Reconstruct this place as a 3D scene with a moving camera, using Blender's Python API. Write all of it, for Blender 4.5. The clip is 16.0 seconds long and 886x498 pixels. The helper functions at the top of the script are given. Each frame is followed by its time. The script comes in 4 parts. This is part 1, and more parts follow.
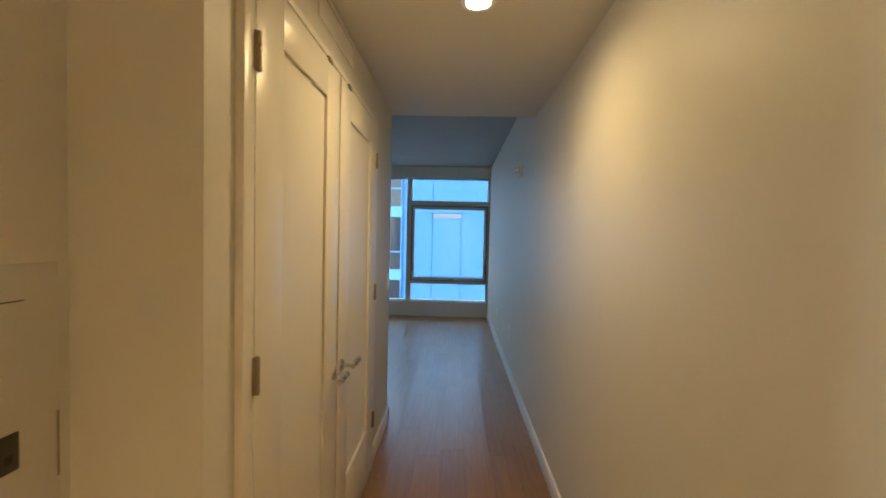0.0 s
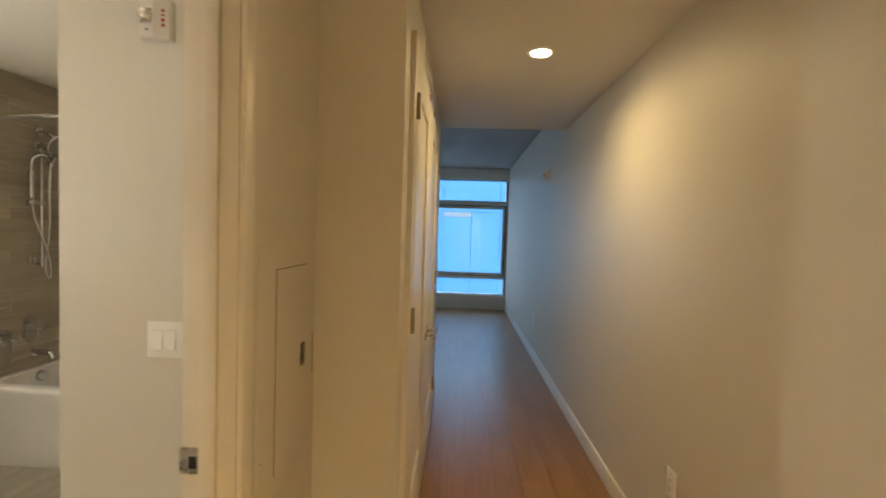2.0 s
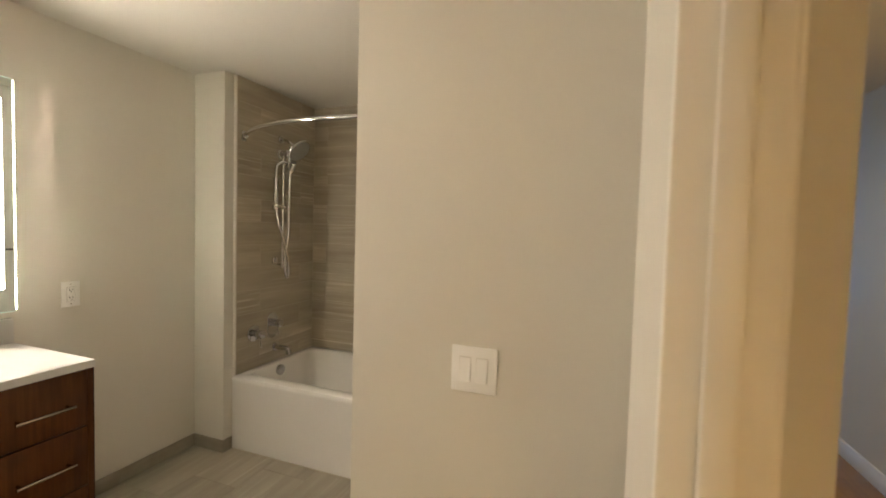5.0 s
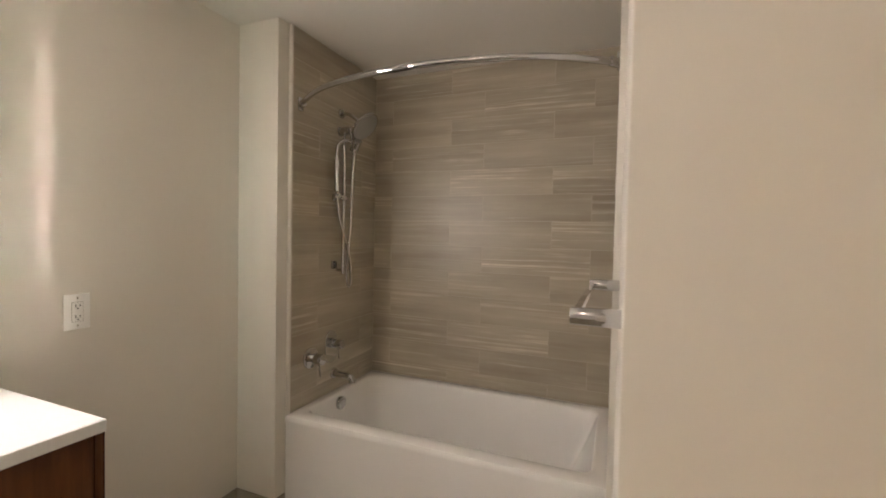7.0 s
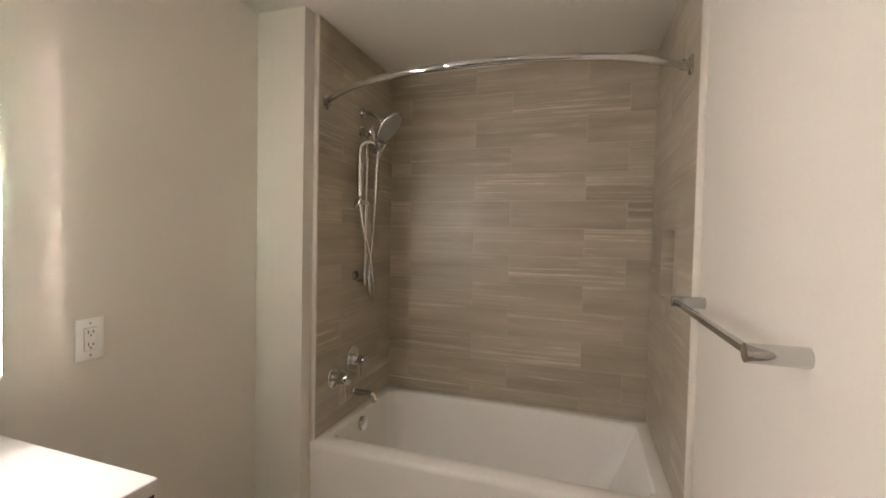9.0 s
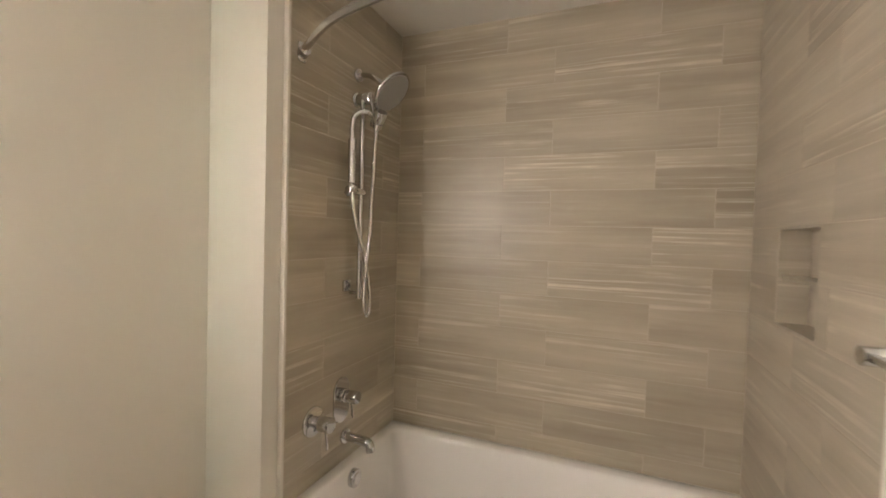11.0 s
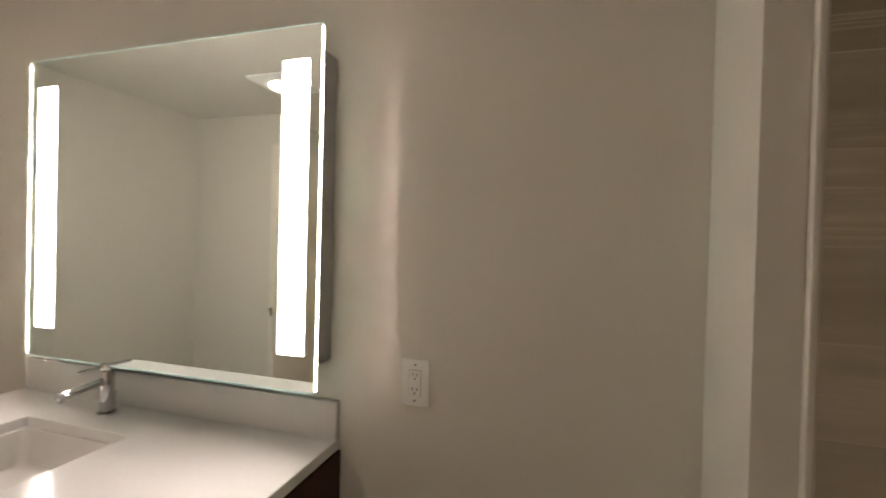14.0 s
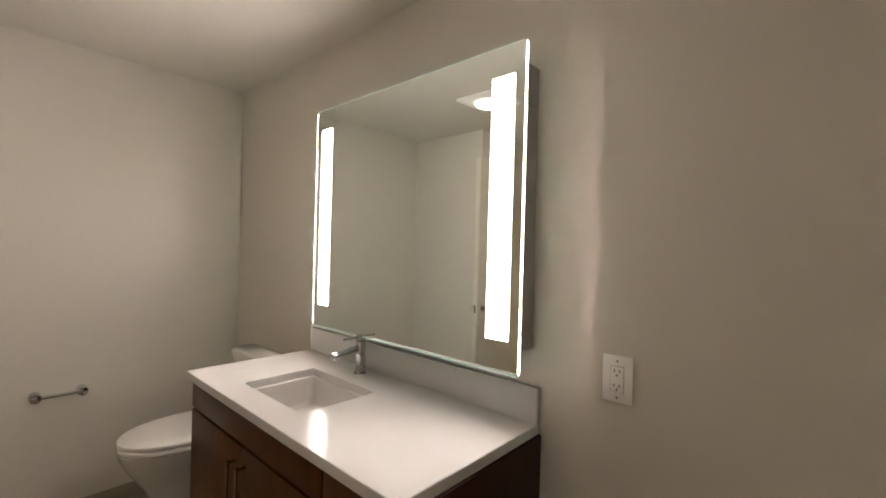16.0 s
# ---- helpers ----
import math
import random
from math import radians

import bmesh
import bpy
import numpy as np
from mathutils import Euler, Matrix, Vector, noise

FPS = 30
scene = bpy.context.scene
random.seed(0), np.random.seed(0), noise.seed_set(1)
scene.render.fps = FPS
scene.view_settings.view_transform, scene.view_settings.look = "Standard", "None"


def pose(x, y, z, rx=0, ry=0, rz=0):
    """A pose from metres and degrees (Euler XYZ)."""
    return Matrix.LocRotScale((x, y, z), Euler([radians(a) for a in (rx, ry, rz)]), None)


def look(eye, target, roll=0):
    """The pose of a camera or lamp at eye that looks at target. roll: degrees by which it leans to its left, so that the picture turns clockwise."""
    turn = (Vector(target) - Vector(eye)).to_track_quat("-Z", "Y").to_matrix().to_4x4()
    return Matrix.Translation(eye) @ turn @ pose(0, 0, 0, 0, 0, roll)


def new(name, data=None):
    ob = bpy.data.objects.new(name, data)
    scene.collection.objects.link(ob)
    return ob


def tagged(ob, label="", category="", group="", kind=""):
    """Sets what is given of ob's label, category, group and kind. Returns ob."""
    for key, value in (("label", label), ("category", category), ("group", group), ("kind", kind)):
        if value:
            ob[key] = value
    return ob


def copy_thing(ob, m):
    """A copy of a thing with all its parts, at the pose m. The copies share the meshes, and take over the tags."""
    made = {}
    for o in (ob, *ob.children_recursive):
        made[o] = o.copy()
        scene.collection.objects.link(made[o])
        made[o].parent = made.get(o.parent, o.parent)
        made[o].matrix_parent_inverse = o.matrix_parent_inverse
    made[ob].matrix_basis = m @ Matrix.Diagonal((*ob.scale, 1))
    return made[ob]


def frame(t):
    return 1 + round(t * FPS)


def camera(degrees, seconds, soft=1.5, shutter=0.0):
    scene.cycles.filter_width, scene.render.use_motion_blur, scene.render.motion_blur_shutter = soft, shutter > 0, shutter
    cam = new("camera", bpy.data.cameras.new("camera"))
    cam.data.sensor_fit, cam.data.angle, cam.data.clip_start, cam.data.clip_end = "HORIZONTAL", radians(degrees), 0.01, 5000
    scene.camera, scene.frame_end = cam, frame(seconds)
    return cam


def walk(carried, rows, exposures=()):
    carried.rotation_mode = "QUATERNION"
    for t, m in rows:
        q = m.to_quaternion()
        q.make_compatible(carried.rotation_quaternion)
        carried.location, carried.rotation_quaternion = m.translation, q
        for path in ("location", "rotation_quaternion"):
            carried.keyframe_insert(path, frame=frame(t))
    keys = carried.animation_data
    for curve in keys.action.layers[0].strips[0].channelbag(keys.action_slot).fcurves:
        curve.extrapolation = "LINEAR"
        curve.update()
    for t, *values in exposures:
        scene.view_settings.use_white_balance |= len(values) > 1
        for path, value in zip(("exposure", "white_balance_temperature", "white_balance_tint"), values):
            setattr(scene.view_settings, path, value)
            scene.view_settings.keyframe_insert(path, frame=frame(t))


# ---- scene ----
cam = camera(92.6, 16.0, soft=1.8, shutter=0.4)
PATH = [
    (0, (0.272, 0.461, 1.495), (0.211, 2.459, 1.423), 1.3),
    (0.5, (0.259, 0.283, 1.495), (0.232, 2.282, 1.424), 1.3),
    (1, (0.194, 0.129, 1.501), (0.18, 2.127, 1.423), 1.5),
    (1.5, (0.073, -0.007, 1.463), (0.049, 1.991, 1.386), 1.5),
    (2, (-0.054, -0.086, 1.467), (-0.129, 1.911, 1.386), 1.8),
    (2.5, (-0.167, -0.138, 1.466), (-0.344, 1.852, 1.382), 1.7),
    (3, (-0.266, -0.146, 1.464), (-0.582, 1.827, 1.376), 1.6),
    (3.5, (-0.352, -0.106, 1.465), (-0.816, 1.838, 1.378), 1.5),
    (4, (-0.455, -0.023, 1.462), (-1.041, 1.887, 1.375), 1.5),
    (4.2, (-0.51, 0.013, 1.465), (-1.129, 1.913, 1.375), 1.5),
    (6.3, (-1.166, 0.552, 1.384), (-1.914, 2.405, 1.313), 1.4),
    (6.5, (-1.249, 0.581, 1.38), (-2.007, 2.43, 1.315), 1.3),
    (7, (-1.417, 0.645, 1.37), (-2.177, 2.495, 1.31), 1.2),
    (7.5, (-1.555, 0.712, 1.375), (-2.301, 2.567, 1.316), 1.2),
    (8, (-1.675, 0.675, 1.404), (-2.393, 2.541, 1.347), 1.2),
    (8.5, (-1.744, 0.645, 1.406), (-2.418, 2.527, 1.347), 1.2),
    (9, (-1.762, 0.657, 1.408), (-2.389, 2.556, 1.35), 1.2),
    (9.2, (-1.768, 0.664, 1.407), (-2.375, 2.569, 1.347), 1.2),
    (11.3, (-1.964, 1.328, 1.405), (-2.763, 3.161, 1.356), 1.4),
    (11.5, (-2.057, 1.421, 1.401), (-2.9, 3.234, 1.376), 1.3),
    (12, (-2.201, 1.554, 1.437), (-3.383, 3.167, 1.395), 1.4),
    (12.5, (-2.219, 1.68, 1.454), (-3.892, 2.776, 1.407), 1.4),
    (13, (-2.156, 1.734, 1.436), (-4.095, 2.227, 1.419), 1.4),
    (13.5, (-2.111, 1.812, 1.439), (-4.108, 1.709, 1.448), 1.5),
    (14, (-2.087, 1.901, 1.451), (-4.007, 1.344, 1.432), 1.5),
    (14.5, (-2.044, 1.942, 1.433), (-3.839, 1.06, 1.417), 1.4),
    (15, (-1.999, 1.95, 1.428), (-3.677, 0.862, 1.417), 1.6),
    (15.5, (-1.997, 1.934, 1.423), (-3.567, 0.696, 1.418), 1.7),
    (16, (-2.008, 1.925, 1.413), (-3.492, 0.584, 1.411), 1.6),
]
EXPOSURES = [(0.0, 3.12, 6650, 4), (1.5, 3.15, 6650, 3), (2.5, 3.1, 6700, 3), (4.2, 3.2, 6850, 3), (6.3, 3.15, 6250, 13), (9.2, 3.15, 6150, 13), (11.3, 3.68, 6250, 12), (12.0, 3.65, 6400, 12),
             (12.5, 3.55, 6550, 13), (13.0, 2.84, 6900, 16), (13.6, 2.66, 6500, 15), (14.0, 2.52, 6350, 14), (16.0, 2.38, 6300, 14)]
walk(cam, [(t, look(eye, target, roll)) for t, eye, target, roll in PATH], EXPOSURES)

# ---------------------------------------------------------------- world, lights
SUN_EL, SUN_ROT = radians(50), radians(270)
world = bpy.data.worlds.new("sky")
scene.world = world
world.use_nodes = True
wn = world.node_tree
sky = wn.nodes.new("ShaderNodeTexSky")
sky.sky_type, sky.sun_disc, sky.sun_elevation, sky.sun_rotation = "NISHITA", False, SUN_EL, SUN_ROT
wn.nodes["Background"].inputs["Strength"].default_value = 0.15
wn.links.new(sky.outputs["Color"], wn.nodes["Background"].inputs["Color"])
sun = new("sun", bpy.data.lights.new("sun", "SUN"))
sun.data.energy, sun.data.angle, sun.data.color = 2.0, radians(2), (1.0, 0.97, 0.92)
sun.matrix_world = look((-20, 14, 40), (10, 15, 4))

WARM = (1.0, 0.71, 0.35)
BATH_WHITE = (1.0, 0.82, 0.66)
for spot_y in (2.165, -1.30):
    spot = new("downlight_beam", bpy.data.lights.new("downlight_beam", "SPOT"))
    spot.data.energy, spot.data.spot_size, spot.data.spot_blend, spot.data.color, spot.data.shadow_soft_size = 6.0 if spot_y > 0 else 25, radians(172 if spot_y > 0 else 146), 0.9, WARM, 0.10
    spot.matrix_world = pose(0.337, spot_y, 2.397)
daylight = new("window_daylight", bpy.data.lights.new("window_daylight", "AREA"))
daylight.data.shape, daylight.data.size, daylight.data.size_y, daylight.data.energy, daylight.data.color = "RECTANGLE", 3.0, 2.1, 1.9, (0.40, 0.66, 1.0)
daylight.matrix_world = pose(-2.6, 8.10, 1.38, -90, 0, 0)
STRIP_GLOW, FAN_GLOW, HALO_GLOW, EDGE_GLOW, SIDE_GLOW, DISC_GLOW = 7.7, 4.8, 30.0, 0.16, 19.0, 9.0


# ---------------------------------------------------------------- mesh helpers
def box(bm, x0, x1, y0, y1, z0, z1, bevel=0.0, seg=2):
    m = Matrix.Translation(((x0 + x1) / 2, (y0 + y1) / 2, (z0 + z1) / 2)) @ Matrix.Diagonal((x1 - x0, y1 - y0, z1 - z0, 1))
    made = bmesh.ops.create_cube(bm, size=1, matrix=m)
    if bevel:
        edges = list({e for v in made["verts"] for e in v.link_edges})
        bmesh.ops.bevel(bm, geom=edges, offset=bevel, segments=seg, affect="EDGES", profile=0.5)
    return bm


def boxes(*all_of_them, bevel=0.0):
    bm = bmesh.new()
    for b in all_of_them:
        box(bm, *b, bevel=bevel)
    return bm


def one_box(*b, bevel=0.0, seg=2):
    return box(bmesh.new(), *b, bevel=bevel, seg=seg)


def rod(bm, a, b, r, r2=None, n=20, bevel=0.0):
    a, b = Vector(a), Vector(b)
    m = Matrix.Translation((a + b) / 2) @ (b - a).to_track_quat("Z", "Y").to_matrix().to_4x4()
    made = bmesh.ops.create_cone(bm, cap_ends=True, segments=n, radius1=r, radius2=r if r2 is None else r2, depth=(b - a).length, matrix=m)
    if bevel:
        edges = [e for e in {e for v in made["verts"] for e in v.link_edges} if any(len(f.verts) > 4 for f in e.link_faces)]
        bmesh.ops.bevel(bm, geom=edges, offset=bevel, segments=2, affect="EDGES", profile=0.5)
    return bm


def one_rod(a, b, r, r2=None, n=20, bevel=0.0):
    return rod(bmesh.new(), a, b, r, r2, n, bevel)


def smooth_line(points, steps=8):
    """Catmull-Rom through the points."""
    p = [Vector(q) for q in points]
    p = [2 * p[0] - p[1], *p, 2 * p[-1] - p[-2]]
    out = []
    for i in range(1, len(p) - 2):
        for k in range(steps):
            t = k / steps
            out.append(0.5 * (2 * p[i] + (p[i + 1] - p[i - 1]) * t + (2 * p[i - 1] - 5 * p[i] + 4 * p[i + 1] - p[i + 2]) * t * t
                              + (3 * p[i] - p[i - 1] - 3 * p[i + 1] + p[i + 2]) * t ** 3))
    return [*out, p[-2]]


def tube(bm, line, r, n=12):
    line = [Vector(q) for q in line]
    up, last, first = Vector((0, 0, 1)), None, None
    for i, c in enumerate(line):
        way = (line[min(i + 1, len(line) - 1)] - line[max(i - 1, 0)]).normalized()
        side = way.cross(up)
        if side.length < 0.05:
            side = way.cross(Vector((1, 0, 0)))
        side.normalize()
        over = side.cross(way)
        up = over
        ring = [bm.verts.new(c + r * (math.cos(2 * math.pi * k / n) * side + math.sin(2 * math.pi * k / n) * over)) for k in range(n)]
        if last:
            for k in range(n):
                bm.faces.new((last[k], last[(k + 1) % n], ring[(k + 1) % n], ring[k]))
        else:
            first = ring
        last = ring
    bm.faces.new(first[::-1])
    bm.faces.new(last)
    bmesh.ops.recalc_face_normals(bm, faces=bm.faces)
    return bm


def rrect(x0, x1, y0, y1, r, z, n=7):
    """A rounded rectangle, counter-clockwise."""
    out = []
    for cx, cy, a in ((x1 - r, y0 + r, -90), (x1 - r, y1 - r, 0), (x0 + r, y1 - r, 90), (x0 + r, y0 + r, 180)):
        for k in range(n):
            t = radians(a + 90 * k / (n - 1))
            out.append((cx + r * math.cos(t), cy + r * math.sin(t), z))
    return out


def loft(rings, cap_first=False, cap_last=False, closed=False):
    bm = bmesh.new()
    vs = [[bm.verts.new(p) for p in ring] for ring in rings]
    pairs = list(zip(vs, vs[1:])) + ([(vs[-1], vs[0])] if closed else [])
    for a, b in pairs:
        for k in range(len(a)):
            bm.faces.new((a[k], a[(k + 1) % len(a)], b[(k + 1) % len(a)], b[k]))
    if cap_first:
        bm.faces.new(vs[0][::-1])
    if cap_last:
        bm.faces.new(vs[-1])
    bmesh.ops.recalc_face_normals(bm, faces=bm.faces)
    return bm


def to_mesh(name, bm, material, soft=True):
    me = bpy.data.meshes.new(name)
    bm.to_mesh(me)
    bm.free()
    me.materials.append(material)
    if soft:
        me.shade_smooth()
        me.set_sharp_from_angle(angle=radians(35))
    return me


def thing(name, at, label, category, group="", kind=""):
    ob = new(name)
    ob.location = at
    ob.empty_display_size = 0.05
    bpy.context.view_layer.update()
    return tagged(ob, label, category, group, kind)


def part(name, bm, material, parent=None, label="", soft=True):
    """One mesh object, given in world coordinates, under a thing or a part."""
    base = Vector((0, 0, 0))
    up = parent
    while up:
        base += up.location
        up = up.parent
    verts = list(bm.verts)
    pivot = Vector((0, 0, 0))
    bmesh.ops.translate(bm, verts=verts, vec=-(base + pivot))
    ob = new(name, to_mesh(name, bm, material, soft))
    if parent:
        ob.parent = parent
    return tagged(ob, label)


def structure(name, bm, material, label, category, soft=False):
    ob = new(name, to_mesh(name, bm, material, soft))
    return tagged(ob, label, category, kind="structure")


# ---------------------------------------------------------------- materials
def nodes_of(name, rough=0.5, metal=0.0, color=(0.8, 0.8, 0.8)):
    m = bpy.data.materials.new(name)
    m.use_nodes = True
    t = m.node_tree
    b = t.nodes["Principled BSDF"]
    b.inputs["Base Color"].default_value = (*color, 1)
    b.inputs["Roughness"].default_value = rough
    b.inputs["Metallic"].default_value = metal
    return m, t, b


def noise_node(t, vector, scale, detail=3.0, rough=0.55):
    n = t.nodes.new("ShaderNodeTexNoise")
    n.inputs["Scale"].default_value, n.inputs["Detail"].default_value, n.inputs["Roughness"].default_value = scale, detail, rough
    if vector is not None:
        t.links.new(vector, n.inputs["Vector"])
    return n.outputs["Fac"]


def mapping(t, vector, scale=(1, 1, 1), location=None):
    m = t.nodes.new("ShaderNodeMapping")
    t.links.new(vector, m.inputs["Vector"])
    m.inputs["Scale"].default_value = scale
    if location is not None:
        t.links.new(location, m.inputs["Location"])
    return m.outputs["Vector"]


def ramp(t, value, stops):
    r = t.nodes.new("ShaderNodeValToRGB")
    t.links.new(value, r.inputs["Fac"])
    e = r.color_ramp.elements
    for k, (p, c) in enumerate(stops):
        el = e[k] if k < 2 else e.new(p)
        el.position, el.color = p, (*c, 1)
    return r.outputs["Color"]


def mix(t, fac, a, b, kind="MIX"):
    n = t.nodes.new("ShaderNodeMix")
    n.data_type, n.blend_type = "RGBA", kind
    for socket, v in ((n.inputs["Factor"], fac), (n.inputs["A"], a), (n.inputs["B"], b)):
        if isinstance(v, (int, float)):
            socket.default_value = v
        elif isinstance(v, tuple):
            socket.default_value = (*v, 1)
        else:
            t.links.new(v, socket)
    return n.outputs["Result"]


def bump(t, b, value, strength, distance=0.001):
    n = t.nodes.new("ShaderNodeBump")
    n.inputs["Strength"].default_value, n.inputs["Distance"].default_value = strength, distance
    t.links.new(value, n.inputs["Height"])
    t.links.new(n.outputs["Normal"], b.inputs["Normal"])


def math_node(t, op, a, b):
    n = t.nodes.new("ShaderNodeMath")
    n.operation = op
    for k, v in enumerate((a, b)):
        if isinstance(v, (int, float)):
            n.inputs[k].default_value = v
        else:
            t.links.new(v, n.inputs[k])
    return n.outputs[0]


def coords(t, which="Object"):
    return t.nodes.new("ShaderNodeTexCoord").outputs[which]


def paint(name, color, rough=0.55, peel=0.25, dirt=0.06):
    m, t, b = nodes_of(name, rough)
    v = coords(t)
    big, fine = noise_node(t, v, 1.3, 4), noise_node(t, v, 160, 2)
    dark = tuple(c * (1 - dirt) for c in color)
    c = mix(t, big, dark, color)
    t.links.new(mix(t, 0.25, c, mix(t, fine, dark, color)), b.inputs["Base Color"])
    r = math_node(t, "MULTIPLY_ADD", big, 0.12)
    t.nodes[-1].inputs[2].default_value = rough - 0.06
    t.links.new(r, b.inputs["Roughness"])
    bump(t, b, fine, peel, 0.0006)
    return m


def metal(name, color, rough, streak=0.0):
    m, t, b = nodes_of(name, rough, 1.0, color)
    v = coords(t)
    r = math_node(t, "MULTIPLY_ADD", noise_node(t, mapping(t, v, (1, 1, 1)), 35, 3), 0.12 + streak)
    t.nodes[-1].inputs[2].default_value = max(rough - 0.05, 0.02)
    t.links.new(r, b.inputs["Roughness"])
    return m


def glossy(name, color, rough, coat=0.0, speck=0.0):
    m, t, b = nodes_of(name, rough, 0.0, color)
    v = coords(t)
    big, fine = noise_node(t, v, 3, 3), noise_node(t, v, 90, 3)
    dark = tuple(c * 0.95 for c in color)
    c = mix(t, big, dark, color)
    if speck:
        c = mix(t, math_node(t, "MULTIPLY", math_node(t, "GREATER_THAN", noise_node(t, v, 260, 1), 0.68), speck), c, tuple(c0 * 0.7 for c0 in color))
    t.links.new(c, b.inputs["Base Color"])
    r = math_node(t, "MULTIPLY_ADD", fine, 0.06)
    t.nodes[-1].inputs[2].default_value = rough
    t.links.new(r, b.inputs["Roughness"])
    b.inputs["Coat Weight"].default_value = coat
    return m


def veined(name, low, mid, high, rough, along=(0.45, 9, 9), vein=0.5):
    """Porcelain with lines along the piece's own x; each piece is cut from another spot of the print, some calm, some full of pale streaks."""
    m, t, b = nodes_of(name, rough)
    info = t.nodes.new("ShaderNodeObjectInfo").outputs["Random"]
    shift = t.nodes.new("ShaderNodeCombineXYZ")
    for k, f in enumerate((31.0, 17.0, 53.0)):
        t.links.new(math_node(t, "MULTIPLY", info, f), shift.inputs[k])
    v = coords(t)
    band = noise_node(t, mapping(t, v, along, shift.outputs[0]), 2.0, 5, 0.6)
    cloud = noise_node(t, mapping(t, v, (1.1, 3.0, 3.0), shift.outputs[0]), 2.0, 3)
    both = math_node(t, "ADD", math_node(t, "MULTIPLY", band, 0.6), math_node(t, "MULTIPLY", cloud, 0.4))
    col = ramp(t, both, [(0.36, low), (0.66, mid)])
    thin = noise_node(t, mapping(t, v, (0.75, 34, 34), shift.outputs[0]), 2.0, 4, 0.6)
    streak = ramp(t, thin, [(0.50, (0, 0, 0)), (0.64, (1, 1, 1))])
    patch = ramp(t, noise_node(t, mapping(t, v, (1.5, 7, 7), shift.outputs[0]), 1.7, 3), [(0.44, (0, 0, 0)), (0.62, (1, 1, 1))])
    lively = math_node(t, "POWER", math_node(t, "FRACT", math_node(t, "MULTIPLY", info, 9.7), 0.0), 1.4)
    pale = math_node(t, "MULTIPLY", math_node(t, "MULTIPLY", streak, patch), math_node(t, "MULTIPLY", math_node(t, "ADD", lively, 0.18), vein))
    col = mix(t, pale, col, high)
    tone = t.nodes.new("ShaderNodeHueSaturation")
    value = math_node(t, "MULTIPLY_ADD", math_node(t, "FRACT", math_node(t, "MULTIPLY", info, 23.3), 0.0), 0.17)
    value.node.inputs[2].default_value = 0.915
    t.links.new(value, tone.inputs["Value"])
    t.links.new(col, tone.inputs["Color"])
    t.links.new(tone.outputs[0], b.inputs["Base Color"])
    gloss = math_node(t, "MULTIPLY_ADD", thin, 0.14)
    gloss.node.inputs[2].default_value = rough - 0.07
    t.links.new(gloss, b.inputs["Roughness"])
    bump(t, b, thin, 0.10, 0.001)
    return m


def timber(name, low, high, rough, along=(1.2, 22, 22), spread=0.25):
    m, t, b = nodes_of(name, rough)
    info = t.nodes.new("ShaderNodeObjectInfo").outputs["Random"]
    shift = t.nodes.new("ShaderNodeCombineXYZ")
    for k, f in enumerate((23.0, 41.0, 13.0)):
        t.links.new(math_node(t, "MULTIPLY", info, f), shift.inputs[k])
    v = coords(t)
    grain = noise_node(t, mapping(t, v, along, shift.outputs[0]), 2.5, 6, 0.62)
    broad = noise_node(t, mapping(t, v, (0.6, 3, 3), shift.outputs[0]), 2.0, 2)
    col = ramp(t, math_node(t, "ADD", math_node(t, "MULTIPLY", grain, 0.65), math_node(t, "MULTIPLY", broad, 0.35)), [(0.33, low), (0.66, high)])
    tone = t.nodes.new("ShaderNodeHueSaturation")
    t.links.new(math_node(t, "MULTIPLY_ADD", info, spread), tone.inputs["Value"])
    t.nodes[-1].inputs[2].default_value = 1.0 - spread / 2
    t.links.new(col, tone.inputs["Color"])
    t.links.new(tone.outputs[0], b.inputs["Base Color"])
    r = math_node(t, "MULTIPLY_ADD", broad, 0.04)
    t.nodes[-1].inputs[2].default_value = rough - 0.02
    t.links.new(r, b.inputs["Roughness"])
    bump(t, b, grain, 0.04, 0.0005)
    return m


def glow(name, color, strength):
    m, t, b = nodes_of(name, 0.5, 0.0, (0.9, 0.9, 0.9))
    b.inputs["Emission Color"].default_value = (*color, 1)
    b.inputs["Emission Strength"].default_value = strength
    return m


def clear(name, color, rough=0.0):
    m, t, b = nodes_of(name, rough, 0.0, color)
    b.inputs["Transmission Weight"].default_value = 1.0
    b.inputs["IOR"].default_value = 1.45
    return m


WALL = paint("wall paint", (0.69, 0.65, 0.57), 0.5)
WALL_BATH = paint("bathroom wall paint", (0.70, 0.668, 0.60), 0.40)
CEIL = paint("ceiling paint", (0.71, 0.68, 0.62), 0.7, 0.4)
TRIM = paint("satin trim paint", (0.78, 0.73, 0.64), 0.33, 0.08, 0.04)
BASE = paint("white baseboard paint", (0.80, 0.78, 0.74), 0.35, 0.08, 0.04)
CONCRETE = paint("plastered slab", (0.46, 0.46, 0.45), 0.8, 0.9, 0.4)
TILE = veined("wall tile", (0.330, 0.284, 0.211), (0.468, 0.415, 0.322), (0.66, 0.60, 0.49), 0.34, (0.40, 8, 8), 0.85)
FLOOR_TILE = veined("floor tile", (0.30, 0.268, 0.208), (0.405, 0.366, 0.292), (0.52, 0.475, 0.39), 0.42, (0.5, 7, 7), 0.6)
BASE_TILE = veined("base tile", (0.285, 0.252, 0.195), (0.36, 0.322, 0.255), (0.42, 0.38, 0.31), 0.45, (0.5, 7, 7), 0.4)
GROUT = paint("grout", (0.54, 0.48, 0.385), 0.85, 0.8, 0.10)
